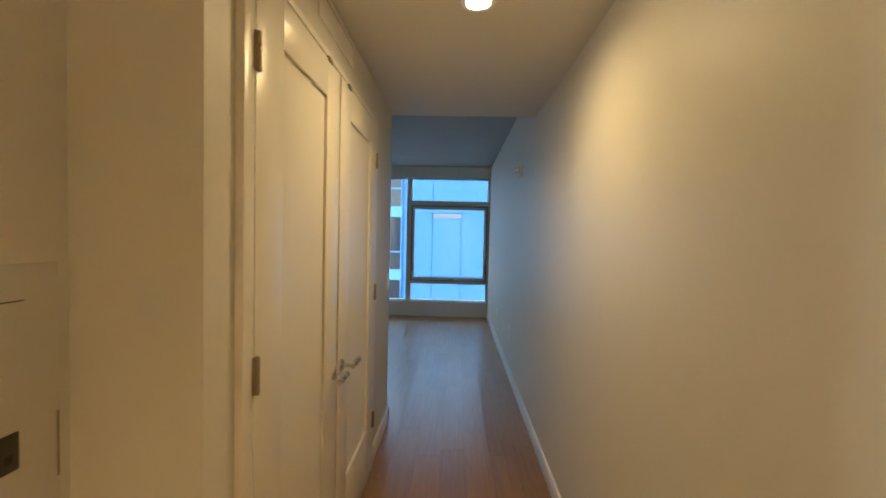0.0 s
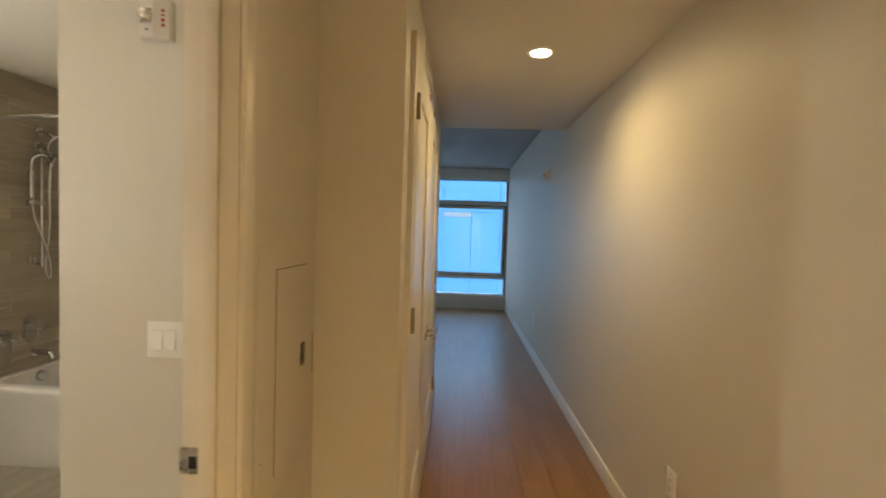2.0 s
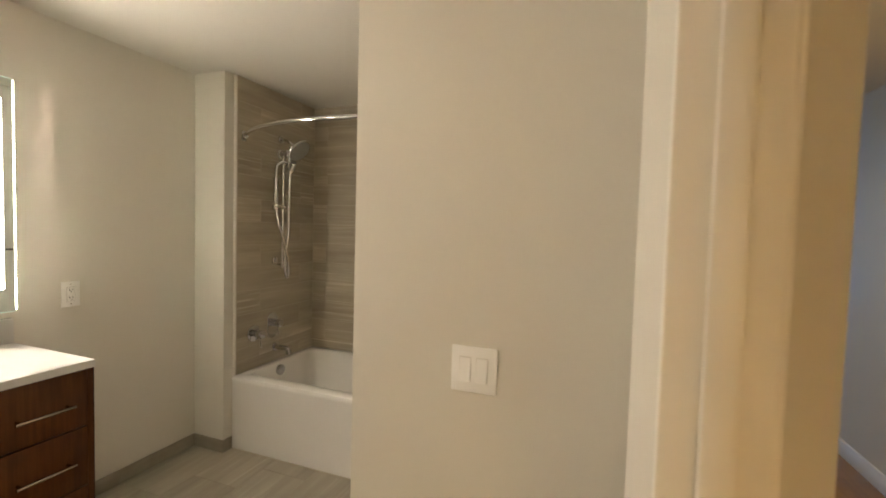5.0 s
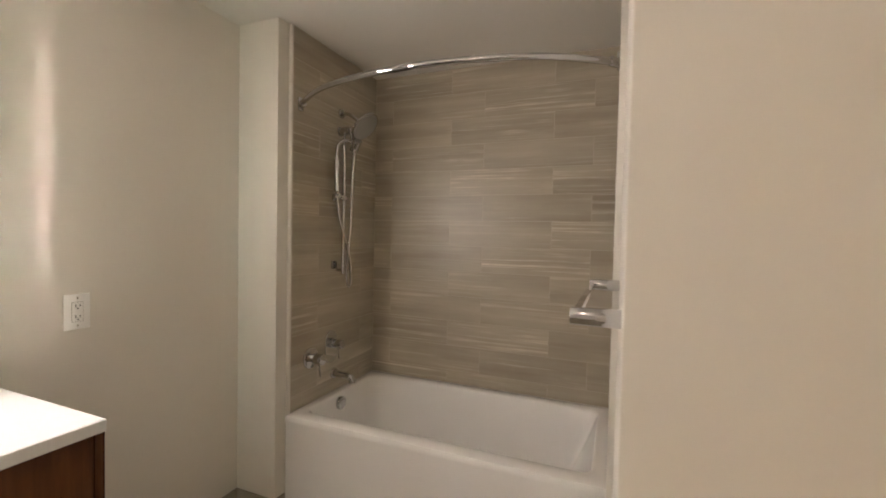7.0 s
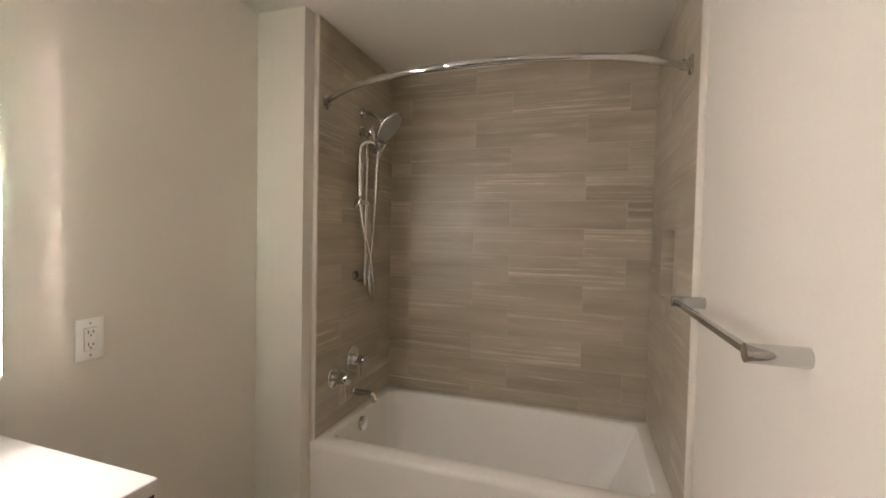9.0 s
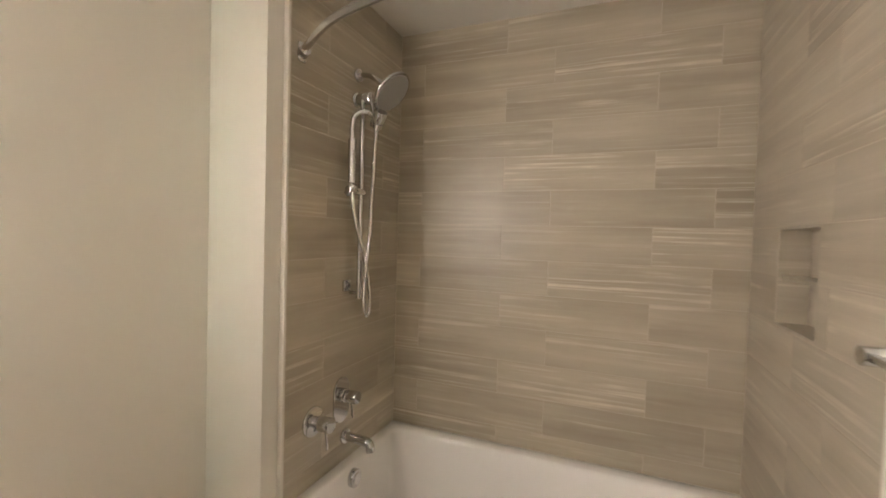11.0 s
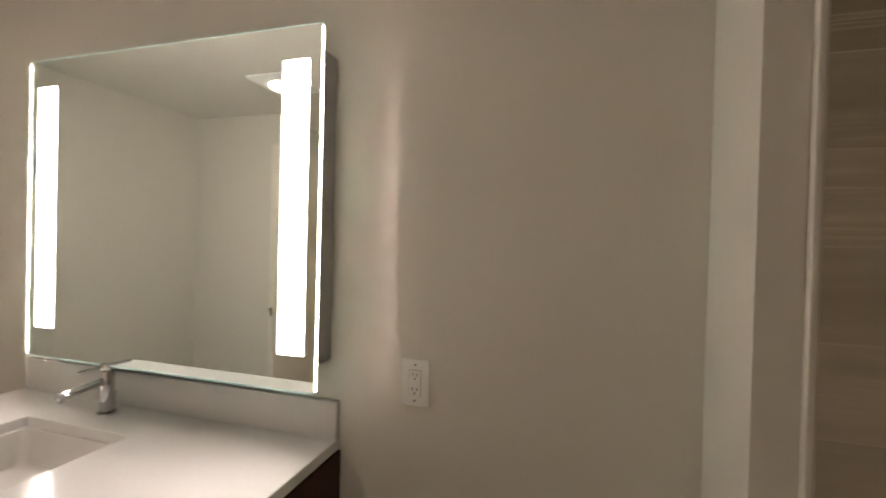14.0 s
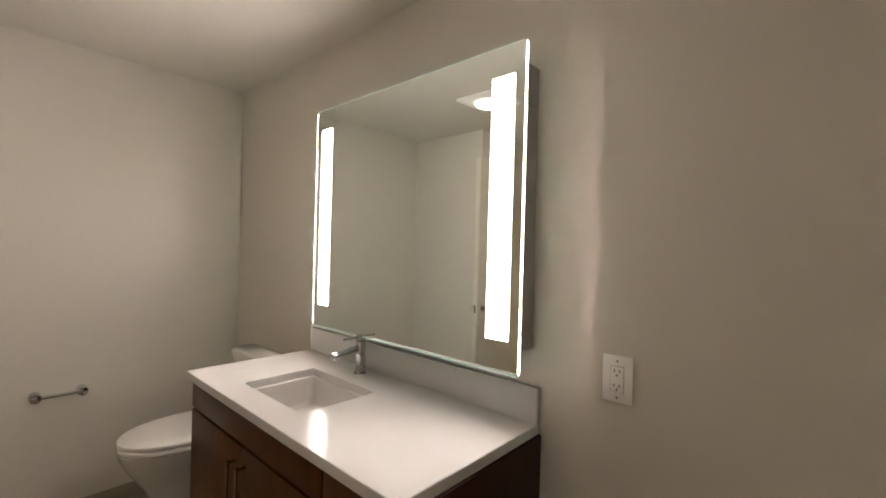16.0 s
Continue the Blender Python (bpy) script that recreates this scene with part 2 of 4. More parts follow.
PLANK = timber("oak plank", (0.245, 0.122, 0.036), (0.355, 0.190, 0.059), 0.31, spread=0.18)
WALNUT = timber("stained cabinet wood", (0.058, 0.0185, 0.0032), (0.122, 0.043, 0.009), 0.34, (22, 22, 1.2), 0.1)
# same cabinet wood, with the shade of its side and inside in the colour
WALNUT_SHADED = timber("shaded cabinet wood", (0.026, 0.0065, 0.002), (0.048, 0.013, 0.004), 0.5, (22, 22, 1.2), 0.05)
for wood in (WALNUT, WALNUT_SHADED):
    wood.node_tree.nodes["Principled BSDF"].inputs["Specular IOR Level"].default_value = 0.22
CHROME = metal("polished chrome", (0.57, 0.57, 0.575), 0.05, -0.08)
NICKEL = metal("satin nickel", (0.62, 0.58, 0.52), 0.26)
BRONZE = metal("aged hinge metal", (0.33, 0.27, 0.19), 0.32)
LATCH = paint("dark bronze latch paint", (0.060, 0.048, 0.034), 0.4, 0.1, 0.1)
PULL = metal("dark satin pull", (0.34, 0.28, 0.22), 0.22)
ALU = metal("anodised aluminium", (0.50, 0.51, 0.52), 0.42)
WINDOW_PAINT = paint("pale grey window coating", (0.60, 0.61, 0.62), 0.38, 0.05, 0.05)
DARK_ALU = metal("dark aluminium", (0.27, 0.29, 0.31), 0.45)
TUB = glossy("white tub enamel", (0.86, 0.84, 0.81), 0.12, 0.5)
CERAMIC = glossy("white vitreous china", (0.72, 0.70, 0.67), 0.08, 0.5)
QUARTZ = glossy("white quartz", (0.68, 0.67, 0.655), 0.12, 0.0, 0.12)
QUARTZ.node_tree.nodes["Principled BSDF"].inputs["Specular IOR Level"].default_value = 0.2
PLASTIC = glossy("white plastic", (0.90, 0.89, 0.87), 0.28)
SHELL = glossy("off-white alarm plastic", (0.74, 0.72, 0.68), 0.35)
GREY = glossy("grey plastic recess", (0.42, 0.40, 0.37), 0.5)
SLOT = glossy("dark slot", (0.02, 0.02, 0.02), 0.6)
CASE = paint("grey mirror case coating", (0.46, 0.46, 0.44), 0.6, 0.2, 0.2)
EDGE_SHADOW = paint("painted edge shadow", (0.36, 0.31, 0.22), 0.7, 0.5, 0.4)
RED = glossy("red print", (0.45, 0.05, 0.03), 0.5)
HEAD_FACE = glossy("grey nozzle face", (0.34, 0.33, 0.31), 0.35)
MIRROR = metal("silvered mirror", (0.80, 0.86, 0.82), 0.0)
MIRROR.node_tree.nodes["Principled BSDF"].inputs["Roughness"].default_value = 0.0
for link in list(MIRROR.node_tree.nodes["Principled BSDF"].inputs["Roughness"].links):
    MIRROR.node_tree.links.remove(link)
GLASS_EDGE = glossy("green glass edge", (0.50, 0.78, 0.68), 0.1)
STRIP = glow("frosted light strip", (1.0, 0.87, 0.76), STRIP_GLOW)
# HALO and BAND: emitters added out of sight behind the mirror glass
HALO = glow("hidden wall halo emitter", (0.80, 0.93, 0.77), HALO_GLOW)
BAND = glow("hidden wall band emitter", (1.0, 0.73, 0.68), 66.0)
EDGE_LIGHT = glow("lit glass edge", (0.62, 1.0, 0.84), EDGE_GLOW)
EDGE_SIDE = glow("brightly lit glass edge", (0.97, 0.92, 0.73), SIDE_GLOW)
FAN_LAMP = glow("frosted ceiling lamp", BATH_WHITE, FAN_GLOW)
DISC = glow("downlight lens", (1.0, 0.80, 0.52), DISC_GLOW)
PANE = clear("window glass", (0.96, 0.99, 0.99))
SPARKLE = metal("faceted strobe lens", (0.80, 0.79, 0.76), 0.12)
# facade colours: the blue cast of the daylight is mixed into pale panels
FACADE = paint("pale facade panel tinted by daylight", (0.070, 0.245, 0.48), 0.5, 0.1, 0.05)
FACADE_WHITE_BLUED = paint("white facade panel tinted by daylight", (0.15, 0.37, 0.60), 0.5, 0.1, 0.05)
DARK_GLASS = glossy("dark window glass", (0.03, 0.04, 0.06), 0.08)
LOUVRE = paint("grey louvre", (0.25, 0.27, 0.30), 0.5)
ASPHALT = paint("asphalt", (0.05, 0.05, 0.05), 0.9, 0.6, 0.3)

# ---------------------------------------------------------------- plan
W, STUB_X, STUB_Y = -3.16, -2.915, 2.207
TILE_L, TILE_B, TILE_R = -2.897, 3.052, -1.425
SW_Y, TOWEL_X, SOUTH, CHASE_X, CHASE_Y = 1.294, -1.405, -0.89, -1.40, -0.14
CEIL_B, CEIL_H, CEIL_L = 2.38, 2.41, 2.69
DOOR_W, HALL_W, CLOSET_X, RET_Y, END_Y = -0.65, -0.533, -0.247, 1.316, 3.77
EAST, WIN_Y = 0.864, 8.151
JAMB_N, JAMB_S, HEAD_Z = 0.809, -0.055, 2.135
TOP = 2.78

# ---------------------------------------------------------------- shell
structure("wall_bathroom_west", one_box(W - 0.12, W, SOUTH - 0.12, 3.17, -0.1, TOP), WALL_BATH, "off-white painted bathroom wall behind the vanity", "wall")
structure("wall_bathroom_south", one_box(W, CHASE_X, SOUTH - 0.12, SOUTH, -0.1, TOP), WALL_BATH, "off-white painted wall beside the toilet", "wall")
structure("wall_chase", one_box(CHASE_X, DOOR_W, SOUTH - 0.12, CHASE_Y, -0.1, TOP), WALL_BATH, "off-white painted wall behind the open door", "wall")
structure("wall_stub", one_box(W, STUB_X, STUB_Y, 3.17, -0.1, TOP), WALL_BATH, "off-white painted stub wall at the bathtub", "wall")
structure("wall_back", one_box(STUB_X, TOWEL_X + 0.1, 3.07, 3.17, -0.1, TOP), WALL_BATH, "wall behind the bathtub under tile", "wall")
NY0, NY1, NZ0, NZ1 = 2.50, 2.79, 1.162, 1.464
structure("wall_towel", boxes((TOWEL_X, TOWEL_X + 0.1, SW_Y, NY0, -0.1, TOP), (TOWEL_X, TOWEL_X + 0.1, NY1, 3.07, -0.1, TOP),
                              (TOWEL_X, TOWEL_X + 0.1, NY0, NY1, -0.1, NZ0), (TOWEL_X, TOWEL_X + 0.1, NY0, NY1, NZ1, TOP)),
          WALL_BATH, "off-white painted wall that carries the towel bar", "wall")
structure("wall_switch", one_box(TOWEL_X + 0.1, DOOR_W, SW_Y, SW_Y + 0.1, -0.1, TOP), WALL_BATH, "off-white painted wall with switch and alarm", "wall")
structure("wall_door", boxes((DOOR_W, HALL_W, -1.8, JAMB_S - 0.02, -0.1, TOP), (DOOR_W, HALL_W, JAMB_N + 0.02, SW_Y + 0.1, -0.1, TOP),
                             (DOOR_W, HALL_W, JAMB_S - 0.02, JAMB_N + 0.02, HEAD_Z + 0.02, TOP)), WALL, "cream painted wall with the bathroom door opening", "wall")
structure("wall_return", one_box(HALL_W, CLOSET_X, RET_Y, RET_Y + 0.1, -0.1, TOP), WALL, "cream painted return wall beside the closet", "wall")
CY0, CY1, CZ = 1.440, 3.095, 2.180
structure("wall_closet", boxes((CLOSET_X - 0.11, CLOSET_X, RET_Y + 0.1, CY0, -0.1, TOP), (CLOSET_X - 0.11, CLOSET_X, CY1, END_Y, -0.1, TOP),
                               (CLOSET_X - 0.11, CLOSET_X, CY0, CY1, CZ, TOP)), WALL, "cream painted hallway wall with closet doors", "wall")
structure("wall_closet_back", one_box(-1.29, -1.19, SW_Y + 0.1, END_Y - 0.11, -0.1, TOP), WALL, "plain wall inside the closet", "wall")
structure("wall_living_south", one_box(-4.2, CLOSET_X - 0.11, END_Y - 0.11, END_Y, -0.1, TOP), WALL, "cream painted living room wall", "wall")
structure("wall_east", one_box(EAST, EAST + 0.14, -1.8, 8.3, -0.1, TOP), WALL, "long cream painted hallway wall", "wall")
structure("wall_south", one_box(DOOR_W, EAST + 0.14, -1.92, -1.8, -0.1, TOP), WALL, "cream painted wall at the hallway's end", "wall")
structure("wall_living_west", one_box(-4.32, -4.2, END_Y - 0.11, 8.3, -0.1, TOP), WALL, "cream painted living room wall", "wall")
structure("ceiling_bathroom", one_box(W, DOOR_W, SOUTH - 0.12, 3.17, CEIL_B, CEIL_B + 0.1), CEIL, "off-white painted bathroom ceiling", "ceiling")
structure("ceiling_hall", one_box(HALL_W, EAST, -1.8, END_Y + 0.015, CEIL_H, CEIL_L + 0.02), CEIL, "dropped off-white hallway ceiling", "ceiling")
structure("ceiling_living", one_box(-4.32, EAST, END_Y, 8.3, CEIL_L, CEIL_L + 0.1), CONCRETE, "rough plastered living room ceiling slab", "ceiling")
structure("roof_slab", one_box(-4.4, EAST + 0.2, -2.0, 8.32, TOP + 0.02, TOP + 0.12), CONCRETE, "concrete slab above the rooms", "ceiling")

# window wall: spandrel, head, and glazed opening from x -4.2 to the east wall
structure("wall_window_spandrel", boxes((-4.2, EAST, 8.07, 8.3, -0.1, 0.262), (-4.2, EAST, 8.08, 8.3, 2.49, CEIL_L), bevel=0.004), BASE, "white boxed ledge and head at the window", "wall")


def baseboard(name, x0, x1, y0, y1, h, material, label):
    structure(name, one_box(x0, x1, y0, y1, 0, h, bevel=0.003), material, label, "baseboard", True)


BB = 0.108
baseboard("baseboard_east", EAST - 0.014, EAST, -1.8, 8.07, BB, BASE, "white painted hallway baseboard")
baseboard("baseboard_closet", CLOSET_X, CLOSET_X + 0.014, CY1 + 0.001, END_Y + 0.014, BB, BASE, "white painted baseboard past the closet")
baseboard("baseboard_return", HALL_W + 0.014, CLOSET_X, RET_Y - 0.014, RET_Y, BB, BASE, "white painted baseboard of the return wall")
baseboard("baseboard_panel", HALL_W, HALL_W + 0.014, 0.865, RET_Y, BB, BASE, "white painted baseboard under the panel")
baseboard("baseboard_living", -4.2, CLOSET_X, END_Y, END_Y + 0.014, BB, BASE, "white painted living room baseboard")
baseboard("baseboard_near", HALL_W, HALL_W + 0.014, -1.8, -0.115, BB, BASE, "white painted baseboard beside the door")
BT = 0.078
baseboard("base_tile_west", W, W + 0.011, 1.312, STUB_Y, BT, BASE_TILE, "grey tile base along the bathroom wall")
baseboard("base_tile_toilet", W, W + 0.011, SOUTH, 0.03, BT, BASE_TILE, "grey tile base behind the toilet")
baseboard("base_tile_stub", W + 0.011, STUB_X + 0.011, STUB_Y - 0.011, STUB_Y, BT, BASE_TILE, "grey tile base round the stub wall")
baseboard("base_tile_stub_return", STUB_X, STUB_X + 0.011, STUB_Y, 2.268, BT, BASE_TILE, "grey tile base beside the bathtub")
baseboard("base_tile_south", W + 0.011, CHASE_X - 0.011, SOUTH, SOUTH + 0.011, BT, BASE_TILE, "grey tile base beside the toilet")
baseboard("base_tile_chase", CHASE_X - 0.011, CHASE_X, SOUTH, CHASE_Y + 0.011, BT, BASE_TILE, "grey tile base beside the open door")
baseboard("base_tile_chase_north", CHASE_X, DOOR_W, CHASE_Y, CHASE_Y + 0.011, BT, BASE_TILE, "grey tile base behind the open door")
baseboard("base_tile_towel", TOWEL_X - 0.011, TOWEL_X, SW_Y - 0.011, 2.19, BT, BASE_TILE, "grey tile base under the towel bar")
baseboard("base_tile_switch", TOWEL_X, DOOR_W, SW_Y - 0.011, SW_Y, BT, BASE_TILE, "grey tile base under the switch")

# floors: slabs under the planks and tiles
floor_hall = structure("floor_hall", boxes((DOOR_W + 0.06, EAST, -1.8, END_Y, -0.12, -0.0025), (-4.2, EAST, END_Y, 8.07, -0.12, -0.0025)), WALNUT_SHADED, "reddish-brown wood plank floor", "floor")
floor_bath = structure("floor_bathroom", one_box(W, DOOR_W + 0.06, SOUTH, 3.07, -0.12, -0.002), GROUT, "grey porcelain tile floor", "floor")
structure("threshold", one_box(DOOR_W + 0.035, DOOR_W + 0.08, JAMB_S, JAMB_N, -0.01, 0.006, bevel=0.003), NICKEL, "low metal threshold in the doorway", "threshold")

# ---------------------------------------------------------------- bathroom door frame and door
frame_ob = thing("door_frame", (DOOR_W + 0.06, JAMB_N, 0), "cream painted bathroom door frame with strike plate", "door frame", kind="structure")
STOP = (-0.607, -0.57)


def jamb_bm(y_in, y_out, s):
    return boxes((DOOR_W - 0.002, HALL_W + 0.002, min(y_in, y_out), max(y_in, y_out), 0, HEAD_Z + 0.02), bevel=0.002)


part("jamb", jamb_bm(JAMB_N, JAMB_N + 0.02, 1), TRIM, frame_ob)
part("jamb", jamb_bm(JAMB_S, JAMB_S - 0.02, -1), TRIM, frame_ob)
part("head", boxes((DOOR_W - 0.002, HALL_W + 0.002, JAMB_S, JAMB_N, HEAD_Z, HEAD_Z + 0.02), bevel=0.002), TRIM, frame_ob)
part("stop", boxes((STOP[0], STOP[1], JAMB_N - 0.013, JAMB_N, 0, HEAD_Z), bevel=0.002), TRIM, frame_ob)
part("stop", boxes((STOP[0], STOP[1], JAMB_S, JAMB_S + 0.013, 0, HEAD_Z), bevel=0.002), TRIM, frame_ob)
part("casing", boxes((HALL_W, HALL_W + 0.014, JAMB_N + 0.006, JAMB_N + 0.052, 0, HEAD_Z + 0.052), bevel=0.004), TRIM, frame_ob)
part("casing", boxes((HALL_W, HALL_W + 0.014, JAMB_S - 0.052, JAMB_S - 0.006, 0, HEAD_Z + 0.052), bevel=0.004), TRIM, frame_ob)
part("casing", boxes((HALL_W, HALL_W + 0.014, JAMB_S - 0.006, JAMB_N + 0.006, HEAD_Z + 0.006, HEAD_Z + 0.052), bevel=0.004), TRIM, frame_ob)
strike = part("strike_plate", boxes((-0.655, -0.614, JAMB_N - 0.0025, JAMB_N + 0.002, 0.915, 0.974), bevel=0.001), NICKEL, frame_ob, "satin nickel strike plate with a dark latch hole")
part("latch_hole", boxes((-0.634, -0.617, JAMB_N - 0.004, JAMB_N - 0.002, 0.928, 0.955)), SLOT, strike)

leaf = thing("bathroom_door", (DOOR_W - 0.01, JAMB_S - 0.045, 0), "open cream painted bathroom door with a nickel lever", "door", kind="structure")
LX0, LX1, LY0, LY1 = DOOR_W - 0.87, DOOR_W - 0.012, JAMB_S - 0.048, JAMB_S - 0.004
part("slab", boxes((LX0, LX1, LY0, LY1, 0.012, 2.125), bevel=0.002), TRIM, leaf)
for s, y in ((1, LY1), (-1, LY0)):
    kx = LX0 + 0.065
    lever = part("lever_handle", rod(rod(one_rod((kx, y, 0.95), (kx, y + s * 0.009, 0.95), 0.027, n=28, bevel=0.002), (kx, y + s * 0.009, 0.95), (kx, y + s * 0.055, 0.95), 0.0095, n=16),
                 (kx - 0.010, y + s * 0.052, 0.95), (kx + 0.108, y + s * 0.050, 0.95), 0.0095, 0.0080, 16, 0.002), NICKEL, leaf, "satin nickel lever")
part("latch_plate", one_box(LX0 - 0.0015, LX0 + 0.001, LY0 + 0.010, LY1 - 0.010, 0.92, 0.98), NICKEL, leaf)
for z in (0.30, 1.05, 1.85):
    part("hinge", one_rod((DOOR_W - 0.006, JAMB_S + 0.004, z - 0.045), (DOOR_W - 0.006, JAMB_S + 0.004, z + 0.045), 0.006, n=12), BRONZE, leaf)

# ---------------------------------------------------------------- electrical panel
panel = thing("electrical_panel", (HALL_W, 1.08, 0.75), "cream painted flush electrical panel cover with dark latch", "electrical panel")
PY0, PY1, PZ0, PZ1 = 0.905, 1.290, 0.745, 1.422
part("cover", one_box(HALL_W, HALL_W + 0.004, PY0, PY1, PZ0, PZ1, bevel=0.0015), WALL, panel)
DY0, DY1, DZ0, DZ1 = 1.003, 1.218, 0.80, 1.353
part("gap", one_box(HALL_W + 0.004, HALL_W + 0.0045, DY0 - 0.002, DY1 + 0.002, DZ0 - 0.002, DZ1 + 0.002), SLOT, panel, soft=False)
pd = part("panel_door", one_box(HALL_W + 0.0045, HALL_W + 0.0075, DY0, DY1, DZ0, DZ1, bevel=0.001), WALL, panel)
latch = part("latch", one_box(HALL_W + 0.0075, HALL_W + 0.010, 1.168, 1.203, 1.045, 1.115, bevel=0.002), LATCH, pd, "dark bronze slide latch")
part("thumb_hole", one_box(HALL_W + 0.0100, HALL_W + 0.0106, 1.176, 1.190, 1.062, 1.078), SLOT, latch, soft=False)
# thin brown strip that paints the shadow along the cover's right edge
part("edge_shadow_line", one_box(HALL_W + 0.0041, HALL_W + 0.0046, 1.282, 1.2875, 0.985, 1.12), EDGE_SHADOW, panel, "dark vertical line painted as the cover's edge shadow", soft=False)
for y, z in ((0.928, 1.29), (0.924, 0.87)):
    part("screw", one_rod((HALL_W + 0.004, y, z), (HALL_W + 0.007, y, z), 0.006, 0.003, 12), WALL, panel)

# ---------------------------------------------------------------- closet doors
closet_frame = thing("closet_frame", (CLOSET_X, (CY0 + CY1) / 2, 0), "cream painted closet door frame", "door frame", kind="structure")
part("jamb", boxes((CLOSET_X - 0.11, CLOSET_X + 0.0205, CY0, CY0 + 0.052, 0, CZ), bevel=0.003), TRIM, closet_frame)
part("jamb", boxes((CLOSET_X - 0.11, CLOSET_X + 0.0205, CY1 - 0.052, CY1, 0, CZ), bevel=0.003), TRIM, closet_frame)
part("head", boxes((CLOSET_X - 0.11, CLOSET_X + 0.0205, CY0 + 0.052, CY1 - 0.052, CZ - 0.026, CZ), bevel=0.003), TRIM, closet_frame)
part("ball_catch", boxes((CLOSET_X + 0.004, CLOSET_X + 0.027, 2.065, 2.115, CZ - 0.043, CZ - 0.024), bevel=0.002), BRONZE, closet_frame)
part("ball_catch", boxes((CLOSET_X + 0.004, CLOSET_X + 0.027, 2.365, 2.415, CZ - 0.043, CZ - 0.024), bevel=0.002), BRONZE, closet_frame)
FX = CLOSET_X + 0.022


def closet_door(y0, y1, hinge_y, knob_y, way):
    ob = thing("closet_door", (FX, (y0 + y1) / 2, 0), "cream painted shaker closet door with nickel lever", "door", "closet doors", "structure")
    st, z0, z1, pz0, pz1 = 0.165, 0.012, 2.146, 0.33, 2.005
    part("slab", boxes((FX - 0.038, FX - 0.012, y0, y1, z0, z1)), TRIM, ob)
    for a, b in ((y0, y0 + st), (y1 - st, y1)):
        part("stile", boxes((FX - 0.012, FX, a, b, z0, z1), bevel=0.002), TRIM, ob)
    for a, b in ((z0, pz0), (pz1, z1)):
        part("rail", boxes((FX - 0.012, FX, y0 + st, y1 - st, a, b), bevel=0.002), TRIM, ob)
    for z in (0.332, 1.128, 1.93):
        h = part("hinge", one_box(FX - 0.002, FX + 0.004, hinge_y - 0.011, hinge_y + 0.011, z - 0.048, z + 0.048, bevel=0.001), BRONZE, ob, "aged metal butt hinge")
        part("knuckle", rod(rod(one_rod((FX + 0.006, hinge_y, z - 0.048), (FX + 0.006, hinge_y, z - 0.017), 0.007, n=12, bevel=0.001),
             (FX + 0.006, hinge_y, z - 0.016), (FX + 0.006, hinge_y, z + 0.016), 0.007, n=12, bevel=0.001), (FX + 0.006, hinge_y, z + 0.017), (FX + 0.006, hinge_y, z + 0.048), 0.007, n=12, bevel=0.001), BRONZE, h)
    z = 0.905
    part("rosette", one_rod((FX, knob_y, z), (FX + 0.010, knob_y, z), 0.027, n=28, bevel=0.002), NICKEL, ob, "satin nickel round rosette")
    part("neck", one_rod((FX + 0.010, knob_y, z), (FX + 0.058, knob_y, z), 0.009, n=16), NICKEL, ob)
    bm = loft([[(FX + 0.045 + 0.022 * k, knob_y + way * y, z + h) for k, h in ((0, -0.011), (1, -0.011), (1, 0.011), (0, 0.011))][::way] for y in (-0.012, 0.11)], True, True)
    bmesh.ops.bevel(bm, geom=list(bm.edges), offset=0.004, segments=2, affect="EDGES")
    part("lever", bm, NICKEL, ob, "satin nickel flat lever")


closet_door(CY0 + 0.055, 2.229, CY0 + 0.056, 2.185, -1)
closet_door(2.254, CY1 - 0.055, CY1 - 0.056, 2.295, 1)

grille = thing("access_panel", (CLOSET_X, 2.27, 2.28), "cream painted access panel above the closet", "access panel")
GY0, GY1, GZ0, GZ1 = 2.005, 2.53, 2.276, 2.400
part("frame", boxes((CLOSET_X, CLOSET_X + 0.007, GY0, GY1, GZ0, GZ0 + 0.020), (CLOSET_X, CLOSET_X + 0.007, GY0, GY1, GZ1 - 0.020, GZ1),
                    (CLOSET_X, CLOSET_X + 0.007, GY0, GY0 + 0.020, GZ0 + 0.020, GZ1 - 0.020), (CLOSET_X, CLOSET_X + 0.007, GY1 - 0.020, GY1, GZ0 + 0.020, GZ1 - 0.020), bevel=0.001), TRIM, grille)
part("gap", one_box(CLOSET_X, CLOSET_X + 0.001, GY0 + 0.0195, GY1 - 0.0195, GZ0 + 0.0195, GZ1 - 0.0195), SLOT, grille, soft=False)
part("door", one_box(CLOSET_X + 0.001, CLOSET_X + 0.004, GY0 + 0.023, GY1 - 0.023, GZ0 + 0.022, GZ1 - 0.026), TRIM, grille)

